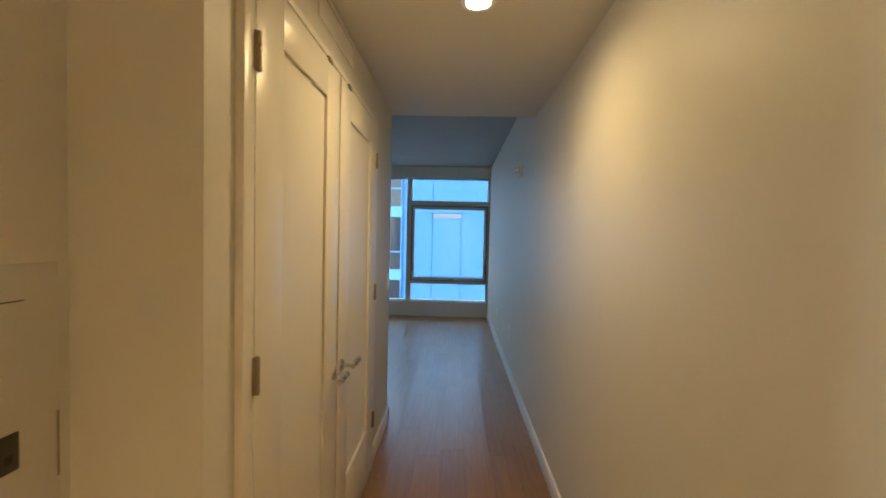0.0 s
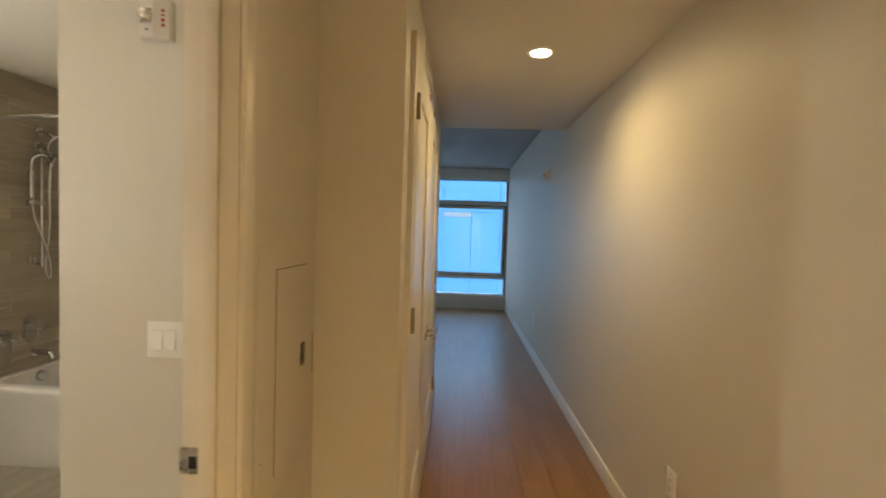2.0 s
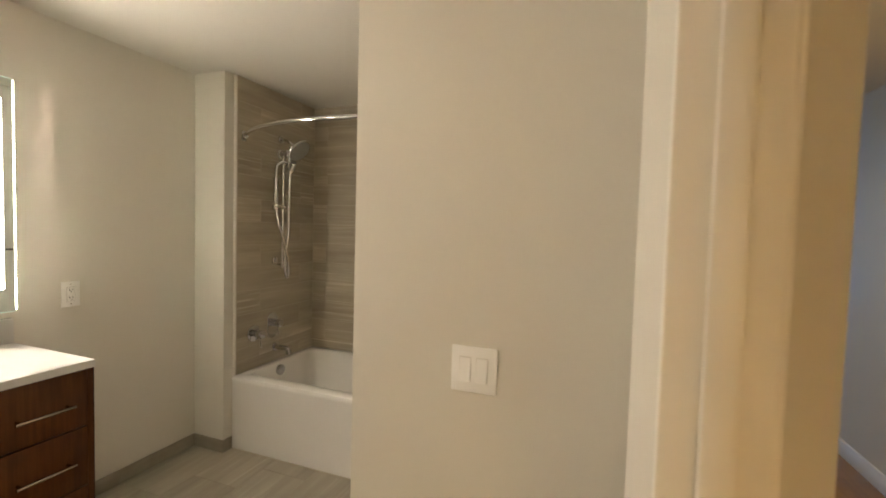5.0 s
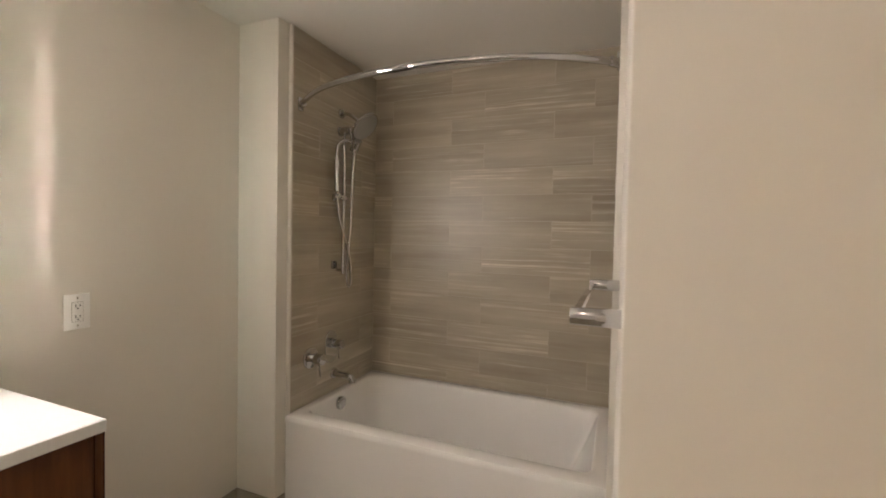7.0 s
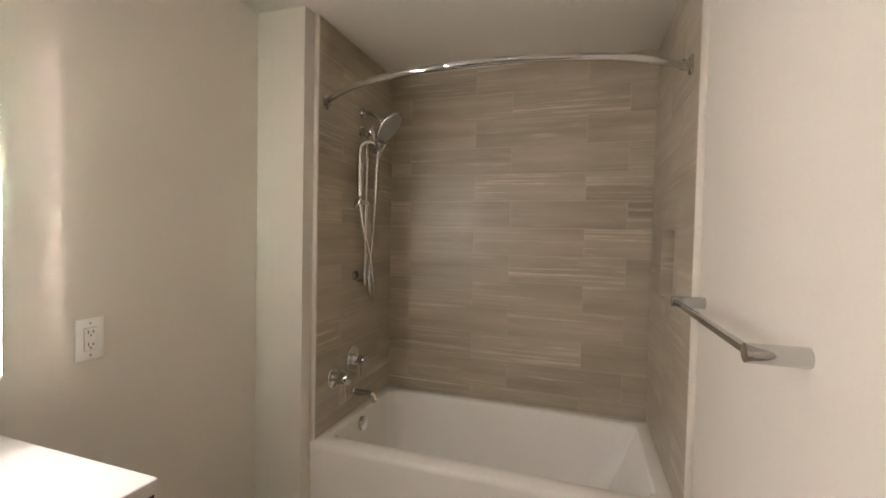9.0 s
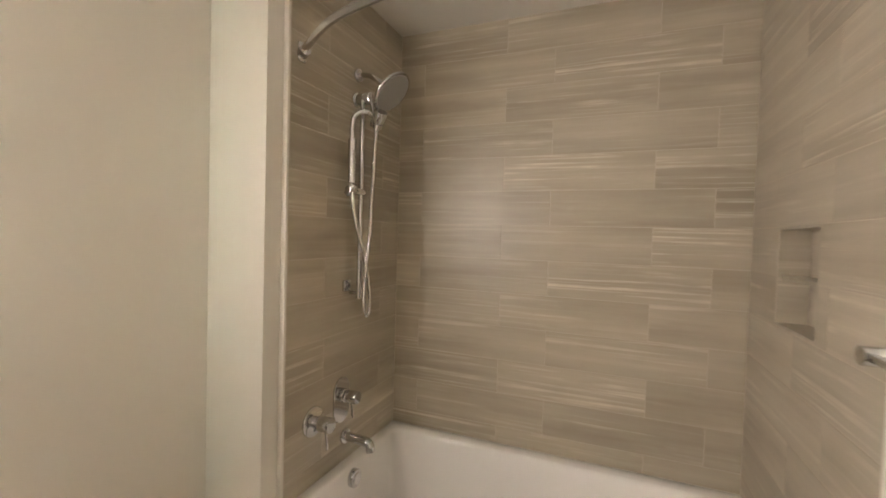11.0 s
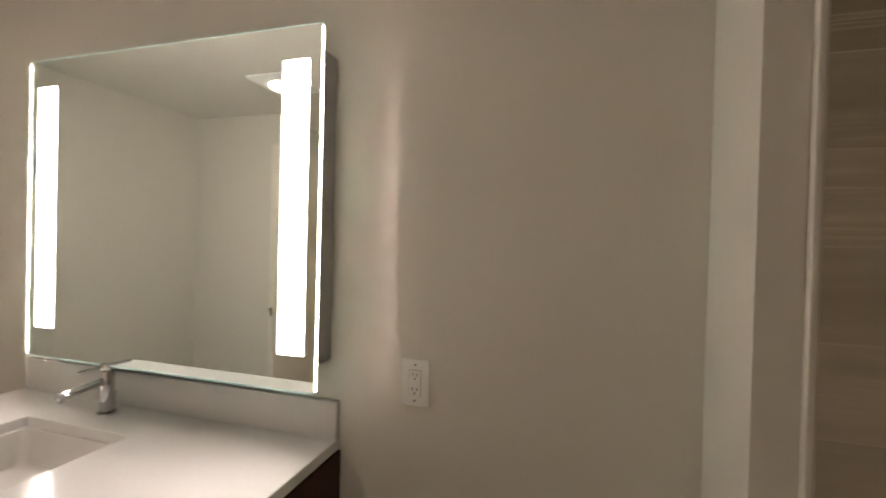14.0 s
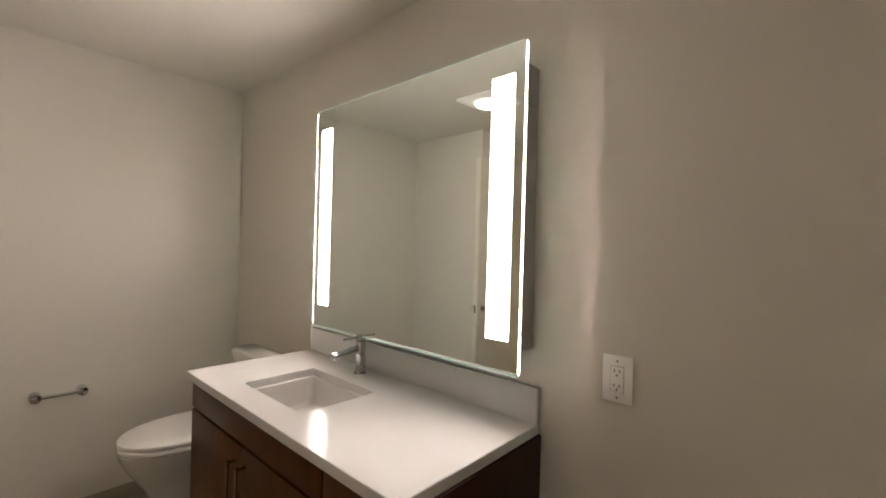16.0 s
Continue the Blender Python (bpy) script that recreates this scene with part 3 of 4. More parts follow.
# ---------------------------------------------------------------- plates and alarms
def plate(name, m, gangs, inner, label, category, group=""):
    """A wall plate: local x across, z up, facing -y."""
    wide = 0.079 + 0.046 * (gangs - 1)
    ob = thing(name, (0, 0, 0), label, category, group)
    part("cover_plate", one_box(-wide / 2, wide / 2, -0.006, 0.0, -0.062, 0.062, bevel=0.0022), PLASTIC, ob)
    for g in range(gangs):
        x = (g - (gangs - 1) / 2) * 0.046
        if inner == "rocker":
            # duller surround paints the shadow edge round the rocker
            part("surround", one_box(x - 0.0165, x + 0.0165, -0.0063, -0.006, -0.0340, 0.0340), SHELL, ob)
            bm = loft([[(x - 0.0145, -0.0068 - d, z), (x + 0.0145, -0.0068 - d, z), (x + 0.0145, -0.0062, z), (x - 0.0145, -0.0062, z)] for z, d in ((-0.031, 0.0085), (0, 0.0035), (0.031, 0.0008))], True, True)
            part("rocker", bm, PLASTIC, ob, soft=False)
        else:
            part("surround", one_box(x - 0.0178, x + 0.0178, -0.0063, -0.006, -0.0348, 0.0348), GREY, ob)
            body = part("receptacle", one_box(x - 0.0165, x + 0.0165, -0.0085, -0.006, -0.0335, 0.0335, bevel=0.001), PLASTIC, ob)
            for z in (0.019, -0.019):
                for dx, h in ((-0.0065, 0.0045), (0.0065, 0.0037)):
                    part("slot", one_box(x + dx - 0.0012, x + dx + 0.0012, -0.0092, -0.0084, z - h + 0.003, z + h + 0.003), SLOT, body, soft=False)
                part("ground_hole", one_rod((x, -0.0092, z - 0.0075), (x, -0.0084, z - 0.0075), 0.0025, n=10), SLOT, body, soft=False)
            if inner == "gfci":
                for z in (0.0032, -0.0032):
                    part("test_button", one_box(x - 0.006, x + 0.006, -0.0095, -0.0084, z - 0.0022, z + 0.0022), PLASTIC, body, soft=False)
    for z in (0.048, -0.048) if inner != "rocker" else ():
        for g in range(gangs):
            part("screw", one_rod((( g - (gangs - 1) / 2) * 0.046, -0.0068, z), ((g - (gangs - 1) / 2) * 0.046, -0.0055, z), 0.0028, n=10), NICKEL, ob)
    ob.matrix_world = m
    return ob


plate("light_switch", pose(-1.031, SW_Y, 1.075), 2, "rocker", "white double rocker light switch on the wall", "light switch")
plate("outlet", pose(W, 1.523, 1.08, 0, 0, 90), 1, "gfci", "white safety outlet on the wall beside the vanity", "outlet")
for y, z in ((1.669, 0.445), (4.99, 0.46), (6.30, 0.42)):
    plate("outlet", pose(EAST, y, z, 0, 0, -90), 1, "outlet", "white wall outlet low on the hallway wall", "outlet", "hallway outlets")
plate("light_switch", pose(CLOSET_X, 3.14, 1.085, 0, 0, 90), 1, "rocker", "white light switch beside the closet doors", "light switch", "hallway switches")
plate("thermostat", pose(CLOSET_X, 3.69, 1.12, 0, 0, 90), 1, "rocker", "white wall control near the hallway's end", "light switch", "hallway switches")


def strobe_alarm(m, label):
    ob = thing("fire_alarm", (0, 0, 0), label, "fire alarm", "fire alarms")
    outline = ((-0.056, 0.0), (-0.056, -0.022), (-0.047, -0.044), (0.006, -0.047), (0.014, -0.040), (0.052, -0.026), (0.056, -0.018), (0.056, 0.0))
    bm = loft([[(x * k, y * d, z) for x, y in outline] for z, k, d in ((-0.072, 0.97, 0.88), (-0.068, 1.0, 1.0), (0.068, 1.0, 1.0), (0.072, 0.97, 0.88))], True, True)
    housing = part("housing", bm, SHELL, ob)
    part("reflector", one_box(-0.042, 0.000, -0.049, -0.0455, -0.022, 0.030, bevel=0.001), CHROME, housing)
    lens_bm = bmesh.new()
    bmesh.ops.create_uvsphere(lens_bm, u_segments=9, v_segments=7, radius=0.026, matrix=Matrix.Translation((-0.021, -0.05, 0.004)) @ Matrix.Diagonal((1, 0.75, 1.05, 1)))
    lens = part("lens", lens_bm, SPARKLE, ob, "clear domed strobe lens", soft=False)
    for x, z in ((-0.034, 0.010), (-0.022, -0.006), (-0.012, 0.014)):
        part("bulb", one_rod((x, -0.066, z), (x + 0.006, -0.071, z + 0.003), 0.004, 0.0025, 8), PLASTIC, lens)
    slope = pose(0.033, -0.0335, 0, 0, 0, math.degrees(math.atan2(0.014, 0.038)))
    for z, h in ((0.028, 0.0048), (0.012, 0.0035), (-0.005, 0.0055), (-0.023, 0.0055)):
        bm = one_box(-0.005, 0.005, -0.0008, 0.001, z - h, z + h)
        bmesh.ops.transform(bm, matrix=slope, verts=bm.verts)
        part("letter", bm, RED, ob, soft=False)
    part("indicator", one_rod((-0.018, -0.0475, -0.044), (-0.018, -0.044, -0.044), 0.0042, n=10), SLOT, ob)
    ob.matrix_world = m @ Matrix.Scale(0.89, 4)


strobe_alarm(pose(-1.056, SW_Y, 2.122), "white fire alarm strobe on the bathroom wall")
strobe_alarm(pose(EAST, 4.40, 2.09, 0, 0, -90), "white fire alarm strobe high on the hallway wall")

# ---------------------------------------------------------------- downlight
dl = thing("downlight", (0.337, 2.165, CEIL_H), "lit round recessed ceiling downlight", "ceiling light")
ring = [[(0.337 + r * math.cos(a), 2.165 + r * math.sin(a), z) for a in [2 * math.pi * k / 40 for k in range(40)]] for r, z in ((0.070, CEIL_H), (0.068, CEIL_H - 0.004), (0.052, CEIL_H - 0.005), (0.047, CEIL_H - 0.001))]
part("trim_ring", loft(ring), PLASTIC, dl)
part("lens", one_rod((0.337, 2.165, CEIL_H - 0.0025), (0.337, 2.165, CEIL_H - 0.0005), 0.0485, n=40), DISC, dl, "glowing warm lens")
tagged(dl, group="hallway downlights")
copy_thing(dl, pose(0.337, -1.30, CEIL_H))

# bathroom ceiling fan with light
FCX, FCY = -1.90, 0.28
fan = thing("ceiling_fan_light", (FCX, FCY, CEIL_B), "square white exhaust fan with lit round lamp", "ceiling light")
bm = loft([rrect(FCX - h, FCX + h, FCY - h, FCY + h, 0.02, z) for h, z in ((0.155, CEIL_B), (0.155, CEIL_B - 0.008), (0.14, CEIL_B - 0.016))], False, True)
part("cover", bm, PLASTIC, fan)
part("lamp", loft([[(FCX + r * math.cos(a), FCY + r * math.sin(a), z) for a in [2 * math.pi * k / 32 for k in range(32)]] for r, z in ((0.085, CEIL_B - 0.016), (0.08, CEIL_B - 0.03), (0.055, CEIL_B - 0.038), (0.02, CEIL_B - 0.041))], False, True), FAN_LAMP, fan, "glowing frosted lamp")

# ---------------------------------------------------------------- bathtub
TX0, TX1, TY0, TY1, RIM = STUB_X + 0.001, TOWEL_X - 0.001, 2.268, 3.068, 0.469
tub = thing("bathtub", ((TX0 + TX1) / 2, (TY0 + TY1) / 2, 0), "white enamel alcove bathtub with a plain apron", "bathtub")
rings = [rrect(TX0, TX1, TY0 + 0.005, TY1, 0.006, 0.0), rrect(TX0, TX1, TY0 + 0.005, TY1, 0.006, RIM - 0.044), rrect(TX0, TX1, TY0 + 0.001, TY1, 0.006, RIM - 0.034), rrect(TX0, TX1, TY0, TY1, 0.006, RIM - 0.014), rrect(TX0 + 0.003, TX1 - 0.003, TY0 + 0.003, TY1 - 0.003, 0.008, RIM - 0.004),
         rrect(TX0 + 0.012, TX1 - 0.012, TY0 + 0.012, TY1 - 0.012, 0.01, RIM)]
IX0, IX1, IY0, IY1 = TILE_L + 0.032, TILE_R - 0.050, TY0 + 0.078, TILE_B - 0.050
for d, e, r, z in ((0.0, 0.0, 0.05, RIM), (0.006, 0.006, 0.055, RIM - 0.004), (0.012, 0.012, 0.06, RIM - 0.016), (0.024, 0.06, 0.07, RIM - 0.14), (0.042, 0.13, 0.08, RIM - 0.29), (0.065, 0.17, 0.09, RIM - 0.345), (0.12, 0.24, 0.09, RIM - 0.365)):
    rings.append(rrect(IX0 + d, IX1 - e, IY0 + d, IY1 - d, r, z))
part("shell", loft(rings, True, True), TUB, tub)
ov = part("overflow_cover", rod(one_rod((IX0 + 0.008, 2.632, 0.412), (IX0 + 0.036, 2.632, 0.412), 0.037, 0.036, 36, 0.004), (IX0 + 0.036, 2.632, 0.412), (IX0 + 0.040, 2.632, 0.412), 0.026, 0.022, 28), CHROME, tub, "round chrome overflow cover")
part("drain", one_rod((IX0 + 0.22, 2.655, RIM - 0.366), (IX0 + 0.22, 2.655, RIM - 0.360), 0.035, n=28, bevel=0.002), CHROME, tub, "chrome drain")

# ---------------------------------------------------------------- shower fittings
WX = TILE_L
head_c, head_n = Vector((-2.728, 2.670, 1.965)), Vector((0.74, 0.02, -0.67)).normalized()
shower = thing("shower_set", (WX, 2.660, 1.15), "chrome shower head with hand shower on a slide bar", "shower")
part("wall_flange", one_rod((WX, 2.675, 2.056), (WX + 0.012, 2.675, 2.056), 0.028, 0.024, 28, 0.002), CHROME, shower)
part("shower_arm", tube(bmesh.new(), smooth_line([(WX + 0.008, 2.675, 2.056), (WX + 0.05, 2.672, 2.050), (WX + 0.09, 2.666, 2.028), tuple(head_c - head_n * 0.045)]), 0.0105), CHROME, shower)
hd = part("shower_head", rod(rod(rod(bmesh.new(), head_c - head_n * 0.05, head_c - head_n * 0.028, 0.018, 0.022, 24), head_c - head_n * 0.028, head_c - head_n * 0.010, 0.03, 0.088, 40), head_c - head_n * 0.010, head_c, 0.091, 0.088, 40, 0.002), CHROME, shower, "round chrome rain shower head")
part("nozzle_face", one_rod(head_c, head_c + head_n * 0.002, 0.081, 0.079, 36), HEAD_FACE, hd)
BX = WX + 0.040
part("slide_bar", one_rod((BX, 2.655, 1.145), (BX, 2.655, 1.965), 0.0095, n=20), CHROME, shower)
part("bar_bracket", rod(one_rod((WX, 2.668, 1.953), (WX + 0.072, 2.668, 1.953), 0.0235, 0.0235, 28, 0.003), (WX, 2.668, 1.953), (WX + 0.006, 2.668, 1.953), 0.029, n=28, bevel=0.002), CHROME, shower)
part("drop_pipe", one_rod((WX + 0.066, 2.664, 1.975), (WX + 0.092, 2.660, 1.875), 0.0080, n=16, bevel=0.001), CHROME, shower)
part("wall_elbow", box(one_rod((WX, 2.620, 1.197), (WX + 0.017, 2.620, 1.197), 0.012, n=20), WX, WX + 0.012, 2.597, 2.643, 1.174, 1.220, bevel=0.004), CHROME, shower)
part("bar_foot", one_rod((WX, 2.655, 1.165), (BX, 2.655, 1.165), 0.008, n=16), CHROME, shower)
block = part("diverter", rod(one_rod((BX + 0.052, 2.672, 1.840), (BX + 0.092, 2.648, 1.892), 0.0260, n=32, bevel=0.004), (BX + 0.068, 2.660, 1.860), (BX + 0.068, 2.650, 1.812), 0.012, 0.0095, 20, 0.001), CHROME, shower, "tilted round chrome diverter block")
part("seam", one_rod((BX + 0.0640, 2.6648, 1.8556), (BX + 0.0655, 2.6639, 1.8576), 0.0263, n=32), SLOT, block)
part("hand_shower", tube(bmesh.new(), smooth_line([(BX + 0.066, 2.658, 1.866), (BX + 0.036, 2.626, 1.889), (BX + 0.004, 2.598, 1.868), (BX - 0.004, 2.592, 1.82), (BX, 2.588, 1.77)]), 0.0095), CHROME, shower)
part("hand_grip", one_rod((BX, 2.588, 1.775), (BX + 0.006, 2.582, 1.605), 0.0165, 0.0145, 20, 0.002), CHROME, shower, "slim chrome hand shower")
part("slider", rod(one_rod((BX, 2.670, 1.575), (BX + 0.004, 2.560, 1.578), 0.014, n=20, bevel=0.002), (BX - 0.016, 2.580, 1.560), (BX + 0.022, 2.580, 1.596), 0.013, n=20, bevel=0.002), CHROME, shower)
part("hose", tube(bmesh.new(), smooth_line([(BX + 0.068, 2.651, 1.82), (BX + 0.067, 2.645, 1.74), (BX + 0.045, 2.665, 1.55), (BX + 0.028, 2.682, 1.40), (BX + 0.022, 2.668, 1.26), (BX + 0.030, 2.648, 1.13), (BX + 0.036, 2.660, 1.075),
     (BX + 0.040, 2.676, 1.10), (BX + 0.040, 2.665, 1.20), (BX + 0.032, 2.628, 1.34), (BX + 0.016, 2.592, 1.47), (BX + 0.006, 2.582, 1.60)], 10), 0.0068), CHROME, shower, "shiny metal shower hose")

valve = thing("bath_valve", (WX, 2.432, 0.65), "round chrome bath valve with a lever", "bath valve")
part("escutcheon", one_rod((WX, 2.432, 0.714), (WX + 0.008, 2.432, 0.714), 0.056, 0.054, 40, 0.002), CHROME, valve)
part("collar", one_rod((WX + 0.008, 2.432, 0.714), (WX + 0.030, 2.432, 0.714), 0.021, n=28), CHROME, valve)
part("handle", one_rod((WX + 0.030, 2.432, 0.714), (WX + 0.086, 2.432, 0.714), 0.0275, n=32, bevel=0.0025), CHROME, valve)
part("lever", one_rod((WX + 0.058, 2.432, 0.700), (WX + 0.066, 2.436, 0.620), 0.0042, n=12, bevel=0.001), CHROME, valve)
valve2 = thing("diverter_valve", (WX, 2.606, 0.65), "tall oval chrome diverter valve with a lever", "bath valve")
ringlist = [[(WX + x, 2.606 + 0.052 * s * math.cos(a), 0.735 + (0.040 if math.sin(a) > 0 else -0.040) + 0.052 * s * math.sin(a)) for a in [2 * math.pi * (k + 0.5) / 36 for k in range(36)]] for x, s in ((0.0, 1.0), (0.006, 1.0), (0.008, 0.96))]
part("escutcheon", loft(ringlist, False, True), CHROME, valve2)
part("collar", one_rod((WX + 0.008, 2.606, 0.755), (WX + 0.026, 2.606, 0.755), 0.027, n=28, bevel=0.002), CHROME, valve2)
part("gap_ring", one_rod((WX + 0.026, 2.606, 0.755), (WX + 0.029, 2.606, 0.755), 0.021, n=28), SLOT, valve2)
part("handle", one_rod((WX + 0.029, 2.606, 0.755), (WX + 0.082, 2.606, 0.755), 0.0245, n=28, bevel=0.0025), CHROME, valve2)
part("lever", one_rod((WX + 0.050, 2.606, 0.74), (WX + 0.058, 2.606, 0.672), 0.004, n=12), CHROME, valve2)
spout = thing("tub_spout", (WX, 2.635, 0.57), "short curved chrome bathtub spout", "tub spout")
part("flange", one_rod((WX, 2.635, 0.575), (WX + 0.010, 2.635, 0.575), 0.031, 0.029, 28, 0.002), CHROME, spout)
part("pipe", tube(bmesh.new(), smooth_line([(WX + 0.01, 2.635, 0.575), (WX + 0.09, 2.635, 0.572), (WX + 0.120, 2.635, 0.562), (WX + 0.128, 2.635, 0.535)]), 0.0185, 20), CHROME, spout)

curtain = thing("shower_rod", (-2.16, 2.33, 2.01), "curved chrome shower curtain rod", "shower rod")
arc = smooth_line([(TILE_L + 0.02, 2.325, 2.012), (-2.65, 2.185, 2.012), (-2.40, 2.118, 2.012), (-2.16, 2.096, 2.012), (-1.92, 2.115, 2.012), (-1.67, 2.172, 2.010), (TILE_R - 0.02, 2.290, 2.006)], 8)
part("rail", tube(bmesh.new(), arc, 0.0125, 16), CHROME, curtain)
for x, s, y in ((TILE_L, 1, 2.335), (TILE_R, -1, 2.302)):
    fl = part("flange", one_box(min(x, x + s * 0.012), max(x, x + s * 0.012), y - 0.018, y + 0.018, 1.978, 2.044, bevel=0.007), CHROME, curtain)
    part("socket", one_rod((x + s * 0.006, y, 2.004), (x + s * 0.036, y - 0.016, 2.010), 0.0185, n=24, bevel=0.002), CHROME, fl)

towel = thing("towel_bar", (TOWEL_X, 1.81, 1.22), "chrome towel bar with thick round posts", "towel bar")
for y in (1.497, 2.125):
    part("post", one_rod((TOWEL_X, y, 1.222), (TOWEL_X - 0.092, y, 1.222), 0.0180, 0.0170, 36, 0.0012), CHROME, towel)
part("bar", one_box(TOWEL_X - 0.090, TOWEL_X - 0.074, 1.488, 2.134, 1.217, 1.230, bevel=0.0015), CHROME, towel)

# ---------------------------------------------------------------- vanity
VY0, VY1, CTOP = 0.036, 1.298, 0.895
FXV = -2.606
van = thing("vanity_cabinet", (-2.88, 0.67, 0), "dark reddish-brown wooden vanity with doors and drawers", "cabinet")
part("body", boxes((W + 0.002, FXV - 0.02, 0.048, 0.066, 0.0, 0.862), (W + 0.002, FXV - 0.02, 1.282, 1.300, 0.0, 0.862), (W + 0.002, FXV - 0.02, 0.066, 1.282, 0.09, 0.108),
                   (W + 0.002, W + 0.012, 0.066, 1.282, 0.108, 0.862), (FXV - 0.09, FXV - 0.075, 0.066, 1.282, 0.0, 0.09), (W + 0.012, FXV - 0.02, 0.985, 1.003, 0.108, 0.862)), WALNUT_SHADED, van)
part("end_panel", one_box(W + 0.002, FXV, 1.300, 1.304, 0.0, 0.862, bevel=0.001), WALNUT_SHADED, van)
part("end_stile", one_box(FXV - 0.02, FXV - 0.001, 1.282, 1.303, 0.0, 0.862, bevel=0.001), WALNUT, van)
part("false_front", one_box(FXV - 0.019, FXV, 0.050, 0.993, 0.754, 0.860, bevel=0.002), WALNUT, van)
for y0, y1, hy in ((0.050, 0.515, 0.483), (0.519, 0.993, 0.551)):
    dr = part("door", one_box(FXV - 0.019, FXV, y0, y1, 0.105, 0.744, bevel=0.002), WALNUT, van)
    part("pull", rod(rod(one_rod((FXV, hy, 0.508), (FXV + 0.03, hy, 0.508), 0.005, n=12), (FXV, hy, 0.690), (FXV + 0.03, hy, 0.690), 0.005, n=12), (FXV + 0.03, hy, 0.498), (FXV + 0.03, hy, 0.698), 0.0058, n=14, bevel=0.001), PULL, dr, "dark satin metal bar pull")
for z0, z1, zp in ((0.634, 0.860, 0.733), (0.394, 0.628, 0.505), (0.105, 0.388, 0.262)):
    dr = part("drawer", one_box(FXV - 0.019, FXV, 0.999, 1.279, z0, z1, bevel=0.002), WALNUT, van)
    part("pull", rod(rod(one_rod((FXV, 1.06, zp), (FXV + 0.03, 1.06, zp), 0.005, n=12), (FXV, 1.21, zp), (FXV + 0.03, 1.21, zp), 0.005, n=12), (FXV + 0.03, 1.045, zp), (FXV + 0.03, 1.225, zp), 0.0058, n=14, bevel=0.001), PULL, dr, "dark satin metal bar pull")

SX0, SX1, SY0, SY1 = -2.977, -2.688, 0.333, 0.745
top_ob = thing("countertop", (-2.87, 0.67, 0.863), "white quartz vanity top with backsplash", "countertop")
CF = -2.586
outer = [rrect(W + 0.002, CF, VY0, VY1, 0.004, z) for z in (CTOP - 0.030, CTOP - 0.002)] + [rrect(W + 0.004, CF - 0.002, VY0 + 0.002, VY1 - 0.002, 0.004, CTOP)]
inner = [rrect(SX0 - 0.002, SX1 + 0.002, SY0 - 0.002, SY1 + 0.002, 0.014, CTOP), rrect(SX0, SX1, SY0, SY1, 0.012, CTOP - 0.002), rrect(SX0, SX1, SY0, SY1, 0.012, CTOP - 0.030)]
part("slab", loft(outer + inner, closed=True), QUARTZ, top_ob)
part("backsplash", one_box(W + 0.002, W + 0.022, VY0, VY1, CTOP, 1.004, bevel=0.0015), QUARTZ, top_ob)
sink = thing("sink", (-2.85, 0.526, 0.72), "white rectangular undermount sink", "sink")
srings = [rrect(SX0 - 0.02, SX1 + 0.02, SY0 - 0.02, SY1 + 0.02, 0.04, CTOP - 0.0305)]
for d, r, z in ((0.009, 0.020, CTOP - 0.0305), (0.0115, 0.020, CTOP - 0.033), (0.013, 0.022, CTOP - 0.06), (0.018, 0.026, CTOP - 0.122), (0.023, 0.030, CTOP - 0.132), (0.034, 0.036, CTOP - 0.137), (0.09, 0.03, CTOP - 0.140)):
    srings.append(rrect(SX0 + d, SX1 - d, SY0 + d, SY1 - d, r, z))
part("basin", loft(srings, False, True), CERAMIC, sink)
part("drain", one_rod((-2.86, 0.539, CTOP - 0.1405), (-2.86, 0.539, CTOP - 0.136), 0.022, n=24, bevel=0.002), CHROME, sink)
FAX, FAY = -3.072, 0.526
faucet = thing("faucet", (FAX, FAY, CTOP), "chrome single-lever sink faucet", "faucet")
part("column", rod(one_rod((FAX, FAY, CTOP), (FAX, FAY, CTOP + 0.005), 0.026, n=32, bevel=0.002), (FAX, FAY, CTOP + 0.005), (FAX, FAY, CTOP + 0.134), 0.0195, n=32, bevel=0.002), CHROME, faucet)
part("spout", one_rod((FAX + 0.005, FAY, CTOP + 0.106), (FAX + 0.136, FAY, CTOP + 0.090), 0.0118, n=24, bevel=0.002), CHROME, faucet)
part("aerator", one_rod((FAX + 0.126, FAY, CTOP + 0.090), (FAX + 0.124, FAY, CTOP + 0.076), 0.009, n=20), CHROME, faucet)
part("cap", one_rod((FAX, FAY, CTOP + 0.1355), (FAX, FAY, CTOP + 0.157), 0.0195, 0.0190, 32, 0.003), CHROME, faucet)
part("lever", one_rod((FAX, FAY, CTOP + 0.150), (FAX + 0.086, FAY, CTOP + 0.148), 0.0050, n=14, bevel=0.001), CHROME, faucet)
part("lift_rod", rod(one_rod((FAX - 0.024, FAY, CTOP), (FAX - 0.024, FAY, CTOP + 0.05), 0.0025, n=10), (FAX - 0.024, FAY, CTOP + 0.05), (FAX - 0.024, FAY, CTOP + 0.062), 0.005, n=12), CHROME, faucet)

